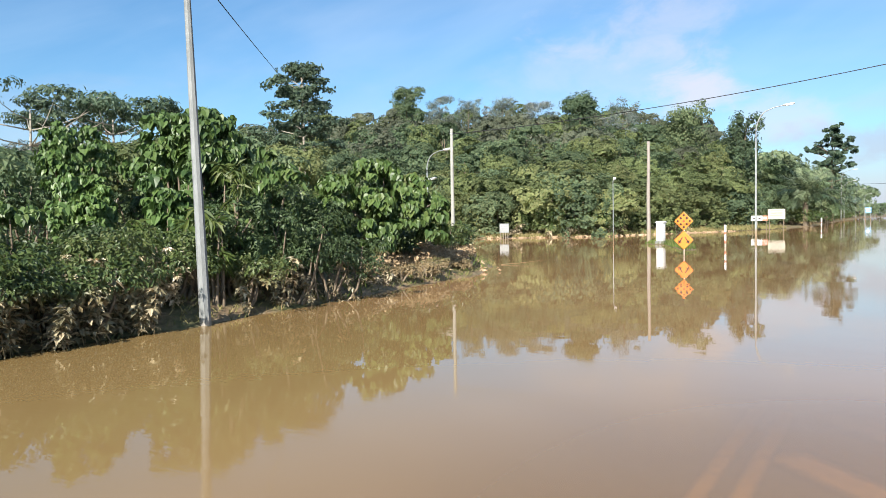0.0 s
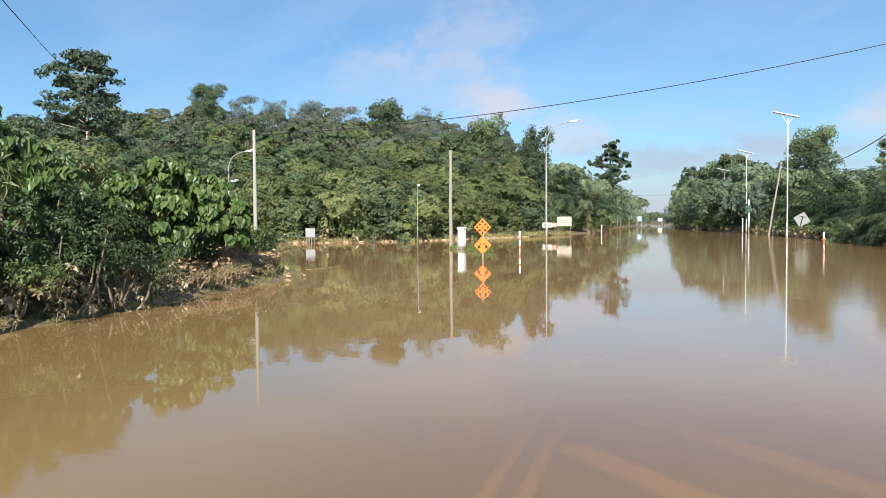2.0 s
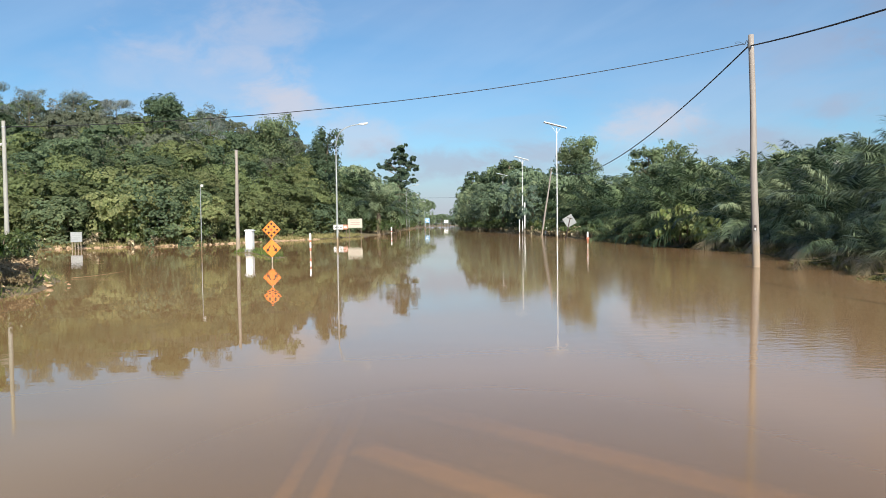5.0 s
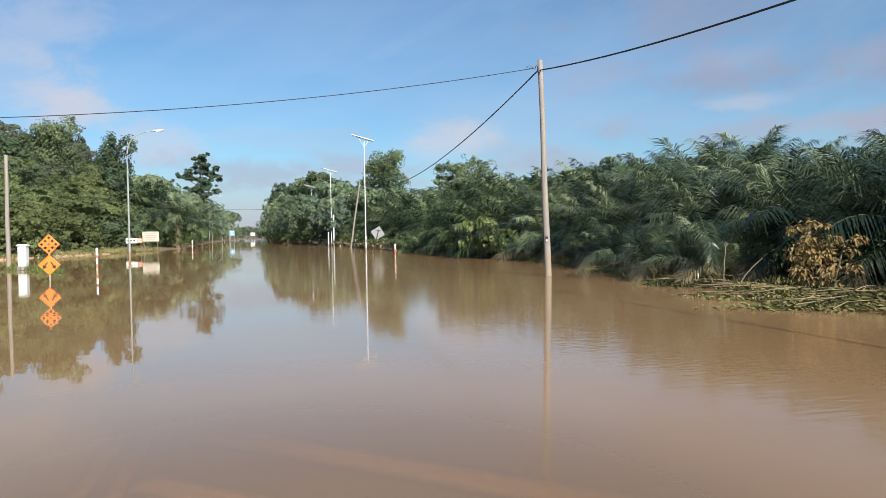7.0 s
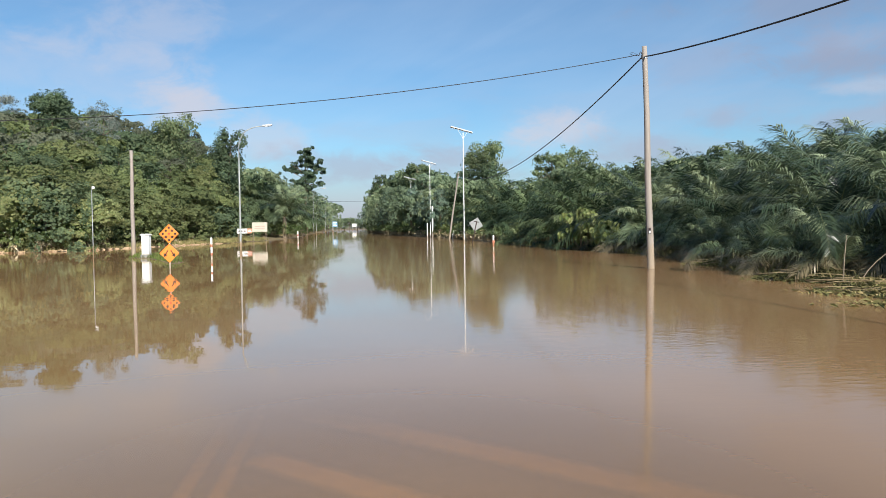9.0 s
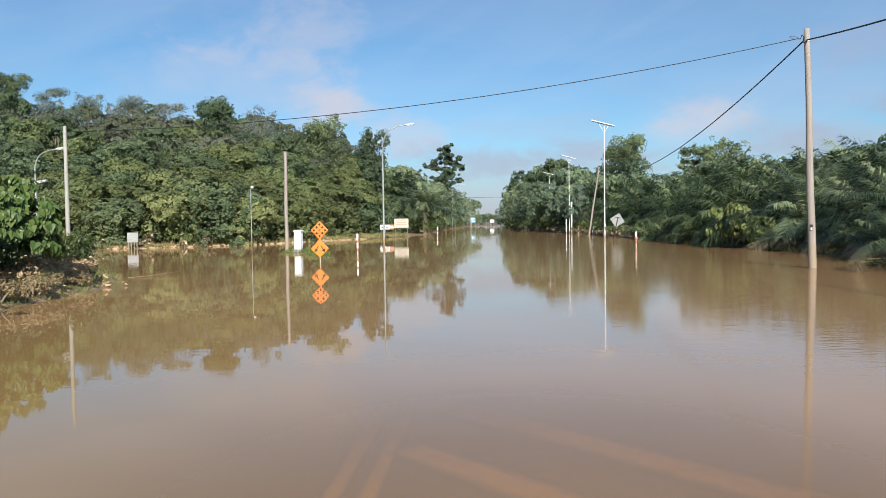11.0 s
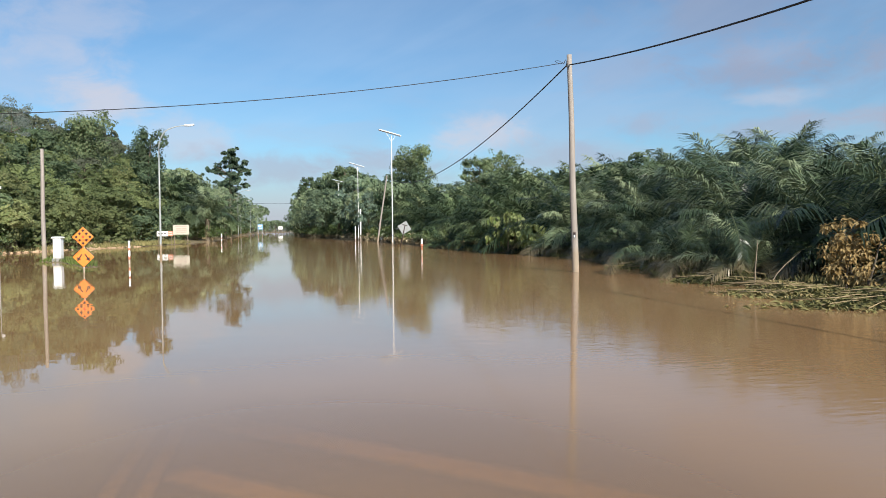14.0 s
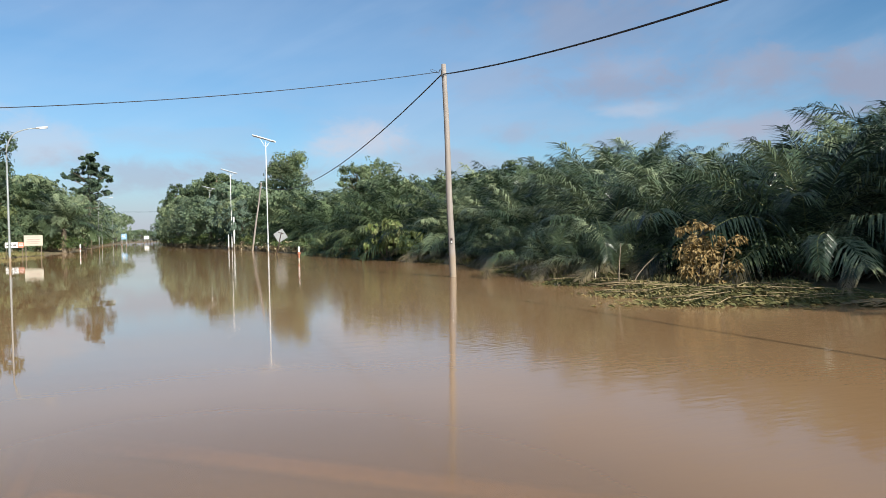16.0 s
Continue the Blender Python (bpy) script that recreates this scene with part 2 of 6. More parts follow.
MUD = (0.36, 0.25, 0.135)
M_CONCRETE = solid("spun_concrete", (0.15, 0.16, 0.155), (0.28, 0.29, 0.285), 0.8, scale=5, bump=0.25, stretch=(1, 1, 0.35), mud=(0.0, (0.33, 0.26, 0.18)))
M_PALECONCRETE = solid("pale_concrete", (0.29, 0.285, 0.25), (0.43, 0.42, 0.37), 0.8, scale=5, bump=0.25, stretch=(1, 1, 0.35), mud=(0.5, (0.33, 0.26, 0.18)))
M_POLEWOOD = solid("weathered_pole_wood", (0.215, 0.185, 0.16), (0.37, 0.325, 0.285), 0.85, scale=9, bump=0.5, stretch=(1, 1, 0.06), mud=(0.75, (0.30, 0.24, 0.17)))
M_MAST = solid("weathered_mast_steel", (0.26, 0.28, 0.27), (0.38, 0.40, 0.385), 0.55, metal=0.3, scale=7, bump=0.05, mud=(0.6, MUD))
M_FADERED = solid("faded_red_paint", (0.46, 0.17, 0.10), (0.62, 0.27, 0.17), 0.6, scale=8, bump=0.03)
M_FADEPRINT = solid("faded_grey_print", (0.30, 0.22, 0.19), (0.42, 0.32, 0.27), 0.6, scale=8, bump=0.03)
M_GALV = solid("galvanised_steel", (0.34, 0.35, 0.35), (0.50, 0.51, 0.52), 0.5, metal=0.55, scale=7, bump=0.05, mud=(0.6, MUD))
M_WHITE = solid("white_paint", (0.72, 0.72, 0.70), (0.86, 0.86, 0.84), 0.45, scale=5, bump=0.05, mud=(0.25, (0.42, 0.33, 0.22)))
M_SIGNWHITE = solid("white_sign_face", (0.70, 0.70, 0.67), (0.82, 0.82, 0.80), 0.4, scale=3, bump=0.02)
M_LANTERN = solid("pale_grey_enamel", (0.40, 0.41, 0.41), (0.50, 0.51, 0.51), 0.6, scale=5, bump=0.02)
M_CREAM = solid("cream_sign_face", (0.38, 0.36, 0.28), (0.48, 0.45, 0.36), 0.5, scale=3, bump=0.03)
M_ORANGE = solid("orange_sign_sheeting", (0.72, 0.19, 0.03), (0.86, 0.27, 0.05), 0.4, scale=3, bump=0.03)
M_BLACKPRINT = solid("dark_print", (0.03, 0.02, 0.02), (0.07, 0.045, 0.04), 0.5, scale=8, bump=0.03)
M_REDPRINT = solid("red_print", (0.55, 0.05, 0.03), (0.70, 0.10, 0.06), 0.5, scale=8, bump=0.03)
M_RED = solid("faded_red_paint", (0.55, 0.06, 0.03), (0.78, 0.14, 0.07), 0.5, scale=8, bump=0.05)
M_BLUE = solid("blue_sign_sheeting", (0.14, 0.30, 0.46), (0.20, 0.38, 0.55), 0.4, scale=3, bump=0.02)
M_SIGNBACK = solid("grey_sign_back", (0.22, 0.23, 0.23), (0.33, 0.34, 0.33), 0.55, metal=0.2, scale=4, bump=0.04)
M_PANEL = solid("solar_glass", (0.60, 0.63, 0.66), (0.75, 0.78, 0.80), 0.25, scale=3, bump=0.02)
M_CABLE = solid("black_cable", (0.012, 0.012, 0.014), (0.03, 0.03, 0.033), 0.6, scale=30, bump=0.1)
M_BARK = solid("grey_brown_bark", (0.10, 0.075, 0.05), (0.26, 0.21, 0.15), 0.9, scale=6, bump=0.7, stretch=(1, 1, 0.3))
M_PALEBARK = solid("pale_bark", (0.28, 0.25, 0.20), (0.50, 0.46, 0.38), 0.85, scale=6, bump=0.4, stretch=(1, 1, 0.3))
M_ASPHALT = solid("silted_asphalt", (0.20, 0.165, 0.14), (0.28, 0.23, 0.195), 0.8, scale=12, bump=0.3)


def road_paint():
    """Thermoplastic paint with the brown water's tint in its colour; it fades to silted asphalt as the murk blurs it.
    """
    m, add, link, out = material("murk_tinted_road_paint")
    at = add("ShaderNodeAttribute"); at.attribute_name = "paint_share"
    geo = add("ShaderNodeNewGeometry")
    n = add("ShaderNodeTexNoise", Scale=9.0, Detail=4.0, Roughness=0.6)
    link(geo.outputs["Position"], n.inputs["Vector"])
    k = mathn(add, "ADD"); link(at.outputs["Fac"], k.inputs[0]); link(n.outputs["Fac"], k.inputs[1])
    k2 = mathn(add, "SUBTRACT", None, 0.5); link(k.outputs[0], k2.inputs[0])
    # tint and blur of the murky water are put into these tones
    r = ramp(add, [(0.0, (0.24, 0.20, 0.165)), (0.55, (0.40, 0.285, 0.19)), (1.0, (0.60, 0.385, 0.215))])
    link(k2.outputs[0], r.inputs[0])
    b = add("ShaderNodeBsdfPrincipled", Roughness=0.7)
    link(r.outputs[0], b.inputs["Base Color"]); link(b.outputs[0], out.inputs[0])
    return m


M_ROADPAINT = road_paint()
M_STALK = solid("dry_stalk", (0.20, 0.145, 0.075), (0.38, 0.29, 0.16), 0.8, scale=12, bump=0.3)
M_RACHIS = solid("palm_rachis", (0.06, 0.075, 0.025), (0.14, 0.15, 0.05), 0.6, scale=6, bump=0.2)

# blue is raised in the hill leaf tones to carry distance haze
L_HILL = leafy("forest_leaves", [(0.119, 0.158, 0.073), (0.174, 0.216, 0.091), (0.238, 0.274, 0.113), (0.342, 0.348, 0.16)], 0.6, 0.5, spec=0.25, own=0.52)
L_HILL2 = leafy("dark_forest_leaves", [(0.084, 0.127, 0.079), (0.123, 0.176, 0.098), (0.18, 0.237, 0.121), (0.274, 0.312, 0.161)], 0.6, 0.5, spec=0.25, own=0.52)
L_AIRY = leafy("blue_green_leaves", [(0.049, 0.084, 0.055), (0.07, 0.113, 0.07), (0.098, 0.147, 0.088), (0.148, 0.193, 0.114)], 0.55, 0.35, own=0.2)
# olive leaves greyed, the haze over the ridge put into their colour
L_HAZED = leafy("hazed_olive_leaves", [(0.126, 0.149, 0.101), (0.174, 0.196, 0.129), (0.234, 0.244, 0.165), (0.312, 0.305, 0.224)], 0.6, 0.5, spec=0.25, own=0.5)
L_GREY = leafy("grey_ridge_leaves", [(0.108, 0.146, 0.124), (0.161, 0.204, 0.173), (0.233, 0.254, 0.219), (0.305, 0.312, 0.312)])
# far woods: tones lightened and evened out, distance haze put into the colour
L_FARHAZE = leafy("distant_hazed_leaves", [(0.162, 0.224, 0.151), (0.213, 0.285, 0.174), (0.28, 0.355, 0.203), (0.408, 0.463, 0.273)], 0.7, 0.5, spec=0.15, own=0.6)
L_FARHAZE2 = leafy("distant_hazed_dark_leaves", [(0.146, 0.214, 0.18), (0.197, 0.275, 0.208), (0.274, 0.354, 0.24), (0.394, 0.449, 0.305)], 0.7, 0.5, spec=0.15, own=0.6)
L_YOUNG = leafy("young_yellow_green_leaves", [(0.055, 0.094, 0.024), (0.086, 0.129, 0.032), (0.125, 0.164, 0.044), (0.179, 0.203, 0.068)], 0.5, 0.4, own=0.3)
# darkened shrub leaves: the shade of the hollows is put into the colour
L_SHADED = leafy("shade_tinted_leaves", [(0.03, 0.054, 0.024), (0.053, 0.085, 0.034), (0.075, 0.116, 0.046), (0.12, 0.163, 0.066)], 0.5, 0.3)
L_PALE = leafy("pale_green_leaves", [(0.063, 0.105, 0.029), (0.127, 0.174, 0.049), (0.229, 0.265, 0.087), (0.369, 0.39, 0.173)], 0.5, 0.25)
L_BIG = leafy("broad_soft_leaves", [(0.046, 0.089, 0.025), (0.078, 0.134, 0.037), (0.117, 0.18, 0.05), (0.196, 0.239, 0.08)], 0.42, 0.25, spec=0.42, mud=(0.7, (0.34, 0.25, 0.14)))
L_SHRUB = leafy("shrub_leaves", [(0.032, 0.053, 0.021), (0.056, 0.089, 0.026), (0.096, 0.128, 0.039), (0.148, 0.168, 0.065)], 0.42, 0.25, spec=0.45, mud=(0.62, (0.34, 0.25, 0.14)))
L_MUDDY = leafy("mud_coated_leaves", [(0.074, 0.073, 0.044), (0.223, 0.198, 0.12), (0.506, 0.425, 0.284), (0.864, 0.732, 0.54)], 0.8, 0.1, spec=0.15)
# wide tone range puts lit and shaded fronds into the leaflet colour
L_PALM = leafy("palm_leaflets", [(0.021, 0.039, 0.03), (0.043, 0.072, 0.042), (0.118, 0.165, 0.086), (0.416, 0.474, 0.273)], 0.30, 0.25, mud=(0.5, (0.27, 0.21, 0.12)), spec=0.4, own=0.9)
L_PALMFAR = leafy("distant_palm_leaflets", [(0.019, 0.036, 0.024), (0.049, 0.081, 0.043), (0.113, 0.161, 0.073), (0.262, 0.302, 0.157)], 0.6, 0.3, spec=0.2, own=0.9)
L_DRY = leafy("dead_brown_leaves", [(0.205, 0.121, 0.043), (0.313, 0.207, 0.076), (0.409, 0.292, 0.123), (0.477, 0.365, 0.181)], 0.7, 0.2, spec=0.2)
L_LITTER = leafy("dried_silt_litter", [(0.208, 0.147, 0.084), (0.39, 0.283, 0.168), (0.572, 0.425, 0.263), (0.728, 0.555, 0.357)], 0.85, 0.1, spec=0.1)
L_GRASS = leafy("grass_blades", [(0.05, 0.095, 0.018), (0.085, 0.14, 0.025), (0.14, 0.19, 0.04), (0.24, 0.22, 0.09)], 0.55, 0.25)
L_FLAT = leafy("flattened_weeds", [(0.077, 0.086, 0.034), (0.135, 0.138, 0.052), (0.225, 0.202, 0.081), (0.36, 0.284, 0.142)], 0.75, 0.12, spec=0.2)


def ground_material():
    m, add, link, out = material("muddy_ground")
    geo = add("ShaderNodeNewGeometry")
    n1 = add("ShaderNodeTexNoise", Scale=0.7, Detail=8.0, Roughness=0.65)
    n2 = add("ShaderNodeTexNoise", Scale=9.0, Detail=6.0, Roughness=0.7)
    link(geo.outputs["Position"], n1.inputs["Vector"]); link(geo.outputs["Position"], n2.inputs["Vector"])
    mud = ramp(add, [(0.3, (0.16, 0.105, 0.055)), (0.7, (0.34, 0.25, 0.15))])
    link(n2.outputs["Fac"], mud.inputs[0])
    grass = ramp(add, [(0.3, (0.05, 0.06, 0.02)), (0.7, (0.13, 0.13, 0.05))])
    link(n2.outputs["Fac"], grass.inputs[0])
    f = ramp(add, [(0.45, (0, 0, 0)), (0.6, (1, 1, 1))])
    link(n1.outputs["Fac"], f.inputs[0])
    mx = add("ShaderNodeMix"); mx.data_type = "RGBA"
    link(f.outputs[0], mx.inputs["Factor"]); link(mud.outputs[0], mx.inputs["A"]); link(grass.outputs[0], mx.inputs["B"])
    # leaf-strewn undergrowth once the ground climbs out of the flood
    sp = add("ShaderNodeSeparateXYZ")
    link(geo.outputs["Position"], sp.inputs[0])
    up = add("ShaderNodeMapRange")
    up.inputs["From Min"].default_value, up.inputs["From Max"].default_value = 0.6, 1.4
    link(sp.outputs["Z"], up.inputs["Value"])
    wood = ramp(add, [(0.3, (0.03, 0.045, 0.018)), (0.7, (0.085, 0.11, 0.04))])
    link(n2.outputs["Fac"], wood.inputs[0])
    mw = add("ShaderNodeMix"); mw.data_type = "RGBA"
    link(up.outputs[0], mw.inputs["Factor"]); link(mx.outputs["Result"], mw.inputs["A"]); link(wood.outputs[0], mw.inputs["B"])
    b = add("ShaderNodeBsdfPrincipled", Roughness=0.85)
    link(mw.outputs["Result"], b.inputs["Base Color"])
    bp = add("ShaderNodeBump", Strength=0.6, Distance=0.05)
    link(n2.outputs["Fac"], bp.inputs["Height"]); link(bp.outputs[0], b.inputs["Normal"])
    link(b.outputs[0], out.inputs[0])
    return m


def water_material():
    """Silt-laden flood water: brown scatter, clearer where it is shallow over the crown of the road, a mirror on top."""
    m, add, link, out = material("muddy_flood_water")
    geo = add("ShaderNodeNewGeometry")
    sp = add("ShaderNodeSeparateXYZ")
    link(geo.outputs["Position"], sp.inputs[0])
    n = add("ShaderNodeTexNoise", Scale=0.16, Detail=4.0, Roughness=0.55)
    link(geo.outputs["Position"], n.inputs["Vector"])
    silt = ramp(add, [(0.3, WATER_A), (0.7, WATER_B)])
    link(n.outputs["Fac"], silt.inputs[0])
    # the water along the shrub bank is darker and more olive
    left_side = add("ShaderNodeMapRange")
    left_side.interpolation_type = "SMOOTHSTEP"
    left_side.inputs["From Min"].default_value, left_side.inputs["From Max"].default_value = 1.0, -6.0
    link(sp.outputs["X"], left_side.inputs["Value"])
    near_side = add("ShaderNodeMapRange")  # this tone fades out past the end of the bank
    near_side.interpolation_type = "SMOOTHSTEP"
    near_side.inputs["From Min"].default_value, near_side.inputs["From Max"].default_value = 15.0, 6.0
    link(sp.outputs["Y"], near_side.inputs["Value"])
    left_near = mathn(add, "MULTIPLY"); link(left_side.outputs[0], left_near.inputs[0]); link(near_side.outputs[0], left_near.inputs[1])
    left_tone = add("ShaderNodeMix"); left_tone.data_type = "RGBA"
    link(left_near.outputs[0], left_tone.inputs["Factor"]); link(silt.outputs[0], left_tone.inputs["A"])
    left_tone.inputs["B"].default_value = (*WATER_OLIVE, 1)
    diff = add("ShaderNodeBsdfDiffuse", Roughness=0.2)
    link(left_tone.outputs["Result"], diff.inputs["Color"])
    # shallow water over the crown before the junction; clear area fits the camera's view
    ox = mathn(add, "SUBTRACT", None, 0.3); link(sp.outputs["X"], ox.inputs[0])
    oy = mathn(add, "SUBTRACT", None, 3.0); link(sp.outputs["Y"], oy.inputs[0])
    sx = mathn(add, "MULTIPLY", None, 1.25); link(ox.outputs[0], sx.inputs[0])
    x2 = mathn(add, "MULTIPLY"); link(sx.outputs[0], x2.inputs[0]); link(sx.outputs[0], x2.inputs[1])
    y2 = mathn(add, "MULTIPLY"); link(oy.outputs[0], y2.inputs[0]); link(oy.outputs[0], y2.inputs[1])
    s2 = mathn(add, "ADD"); link(x2.outputs[0], s2.inputs[0]); link(y2.outputs[0], s2.inputs[1])
    rad = mathn(add, "SQRT"); link(s2.outputs[0], rad.inputs[0])
    clear = add("ShaderNodeMapRange")
    clear.interpolation_type = "SMOOTHSTEP"
    clear.inputs["From Min"].default_value, clear.inputs["From Max"].default_value = 1.6, 5.0
    clear.inputs["To Min"].default_value, clear.inputs["To Max"].default_value = WATER_CLEAR, 0.0
    link(rad.outputs[0], clear.inputs["Value"])
    tr = add("ShaderNodeBsdfTransparent")
    tr.inputs[0].default_value = (0.95, 0.82, 0.62, 1)
    under = add("ShaderNodeMixShader")
    link(clear.outputs[0], under.inputs[0]); link(diff.outputs[0], under.inputs[1]); link(tr.outputs[0], under.inputs[2])
    # slow swell and small cat's-paws
    w1 = add("ShaderNodeTexNoise", Scale=1.1, Detail=3.0, Roughness=0.5)
    mp = add("ShaderNodeMapping"); mp.inputs["Scale"].default_value = (0.55, 1.5, 1)
    link(geo.outputs["Position"], mp.inputs["Vector"]); link(mp.outputs[0], w1.inputs["Vector"])
    w2 = add("ShaderNodeTexNoise", Scale=9.0, Detail=2.0)
    link(mp.outputs[0], w2.inputs["Vector"])
    patch = add("ShaderNodeTexNoise", Scale=0.11, Detail=2.0)
    link(geo.outputs["Position"], patch.inputs["Vector"])
    pr = ramp(add, [(0.46, (0.05, 0.05, 0.05)), (0.66, (0.8, 0.8, 0.8))])
    link(patch.outputs["Fac"], pr.inputs[0])
    b1 = add("ShaderNodeBump", Strength=1.0, Distance=0.0014)
    link(w1.outputs["Fac"], b1.inputs["Height"])
    b2 = add("ShaderNodeBump", Distance=0.0014)
    breeze = add("ShaderNodeMapRange")
    breeze.inputs["From Min"].default_value, breeze.inputs["From Max"].default_value = 1.0, 9.0
    breeze.inputs["To Min"].default_value, breeze.inputs["To Max"].default_value = 0.0, 0.6
    link(sp.outputs["X"], breeze.inputs["Value"])
    rip = mathn(add, "ADD", clamp=True); link(pr.outputs[0], rip.inputs[0]); link(breeze.outputs[0], rip.inputs[1])
    link(rip.outputs[0], b2.inputs["Strength"]); link(w2.outputs["Fac"], b2.inputs["Height"]); link(b1.outputs[0], b2.inputs["Normal"])
    # wind chop on the open right-hand side
    w3 = add("ShaderNodeTexNoise", Scale=5.5, Detail=3.0, Roughness=0.55)
    link(mp.outputs[0], w3.inputs["Vector"])
    chop = add("ShaderNodeBump", Distance=0.009)
    link(breeze.outputs[0], chop.inputs["Strength"]); link(w3.outputs["Fac"], chop.inputs["Height"]); link(b2.outputs[0], chop.inputs["Normal"])
    b2 = chop
    # mirror share by the slant of view: 2 % straight down, most of it at the horizon where small waves tilt the surface
    lw = add("ShaderNodeLayerWeight", Blend=0.5)
    link(b2.outputs[0], lw.inputs["Normal"])
    p5 = mathn(add, "POWER", None, 5.0); link(lw.outputs["Facing"], p5.inputs[0])
    p5s = mathn(add, "MULTIPLY", None, 0.88); link(p5.outputs[0], p5s.inputs[0])
    fr = mathn(add, "ADD", None, 0.02); link(p5s.outputs[0], fr.inputs[0])
    gl = add("ShaderNodeBsdfGlossy", Roughness=0.05)
    calm = add("ShaderNodeMapRange")
    calm.inputs["From Min"].default_value, calm.inputs["From Max"].default_value = -2.0, 5.0
    calm.inputs["To Min"].default_value, calm.inputs["To Max"].default_value = 0.012, 0.06
    link(sp.outputs["X"], calm.inputs["Value"])
    near = add("ShaderNodeMapRange")
    near.inputs["From Min"].default_value, near.inputs["From Max"].default_value = 3.5, 7.5
    near.inputs["To Min"].default_value, near.inputs["To Max"].default_value = 0.10, 0.0
    link(rad.outputs[0], near.inputs["Value"])
    blur = mathn(add, "MAXIMUM"); link(calm.outputs[0], blur.inputs[0]); link(near.outputs[0], blur.inputs[1])
    link(blur.outputs[0], gl.inputs["Roughness"])
    gl.inputs["Color"].default_value = (1, 1, 1, 1)
    link(b2.outputs[0], gl.inputs["Normal"])
    top = add("ShaderNodeMixShader")
    link(fr.outputs[0], top.inputs[0]); link(under.outputs[0], top.inputs[1]); link(gl.outputs[0], top.inputs[2])
    link(top.outputs[0], out.inputs[0])
    return m


M_GROUND = ground_material()
M_WATER = water_material()


# ---------------------------------------------------------------- mesh kit


class Geo:
    """Collects vertices and faces and links them as one mesh."""

    def __init__(self):
        self.v, self.f, self.n = [], [], 0

    def put(self, verts, faces):
        self.v.append(np.asarray(verts, float).reshape(-1, 3))
        k = self.n
        self.f.extend(tuple(i + k for i in f) for f in faces)
        self.n += len(self.v[-1])
        return self

    def tube(self, pts, radii, sides=8, caps=True, flat=1.0):
        pts = np.asarray(pts, float)
        radii = np.broadcast_to(np.asarray(radii, float), (len(pts),))
        d = np.gradient(pts, axis=0)
        d /= np.linalg.norm(d, axis=1)[:, None] + 1e-9
        ref = np.array([0.0, 0, 1]) if abs(d[:, 2]).mean() < 0.8 else np.array([1.0, 0, 0])
        a = np.cross(d, ref); a /= np.linalg.norm(a, axis=1)[:, None]
        b = np.cross(d, a)
        th = np.arange(sides) / sides * 2 * math.pi
        ring = (np.cos(th)[None, :, None] * a[:, None] + flat * np.sin(th)[None, :, None] * b[:, None]) * radii[:, None, None]
        verts = (pts[:, None] + ring).reshape(-1, 3)
        faces = []
        for i in range(len(pts) - 1):
            for j in range(sides):
                k = (j + 1) % sides
                faces.append((i * sides + j, i * sides + k, (i + 1) * sides + k, (i + 1) * sides + j))
        if caps:
            faces.append(tuple(range(sides))[::-1])
            faces.append(tuple((len(pts) - 1) * sides + j for j in range(sides)))
        return self.put(verts, faces)

    def box(self, centre, size, bevel=0.01, turn=None, segs=1):
        bm = bmesh.new()
        bmesh.ops.create_cube(bm, size=1.0)
        bmesh.ops.scale(bm, vec=size, verts=bm.verts)
        if bevel:
            bmesh.ops.bevel(bm, geom=list(bm.edges), offset=bevel, segments=segs, affect="EDGES", profile=0.6)
        m = Matrix.Translation(centre) @ (turn.to_4x4() if turn else Matrix.Identity(4))
        bm.transform(m)
        bm.verts.index_update()
        self.put([v.co[:] for v in bm.verts], [[v.index for v in f.verts] for f in bm.faces])
        bm.free()
        return self

    def leaves(self, p, d, nrm, length, width, heart=False, fold=0.18, droop=0.15):
        p, d, nrm = (np.asarray(q, float) for q in (p, d, nrm))
        d = d / (np.linalg.norm(d, axis=1)[:, None] + 1e-9)
        s = np.cross(d, nrm); s /= np.linalg.norm(s, axis=1)[:, None] + 1e-9
        u = np.cross(s, d)
        L, W = np.asarray(length)[:, None], np.asarray(width)[:, None]
        if heart:
            half = ((-0.10, 0.27), (0.09, 0.49), (0.40, 0.46), (0.73, 0.22))
            edge = [(a, c) for a, c in half] + [(1.0, 0.0)] + [(a, -c) for a, c in half[::-1]]
            vs = [p] + [p + a * L * d + c * W * s + 2 * fold * abs(c) * W * u - droop * a * a * L * u for a, c in edge]
            k, pat = 10, [(0, q, q + 1) for q in range(1, 9)]
        else:
            vs = [p, p + 0.42 * L * d + 0.5 * W * s + fold * W * u, p + L * d - droop * L * u, p + 0.42 * L * d - 0.5 * W * s + fold * W * u]
            k, pat = 4, ((0, 1, 2), (0, 2, 3))
        verts = np.stack(vs, 1).reshape(-1, 3)
        n = len(p)
        base = (np.arange(n) * k)[:, None, None] + np.array(pat)[None]
        return self.put(verts, base.reshape(-1, 3).tolist())

    def mesh(self, name, mat, smooth=False):
        me = bpy.data.meshes.new(name)
        v = np.concatenate(self.v) if self.v else np.zeros((0, 3))
        me.from_pydata(v.tolist(), [], self.f)
        me.materials.append(mat)
        if smooth:
            me.polygons.foreach_set("use_smooth", [True] * len(me.polygons))
        me.update()
        return me


def thing(name, at, label, category, group="", kind="", turn=0.0, scale=1.0):
    e = new(name)
    e.empty_display_size = 0.3
    e.matrix_basis = pose(*at, 0, 0, turn) @ Matrix.Scale(scale, 4)
    return tagged(e, label, category, group, kind)


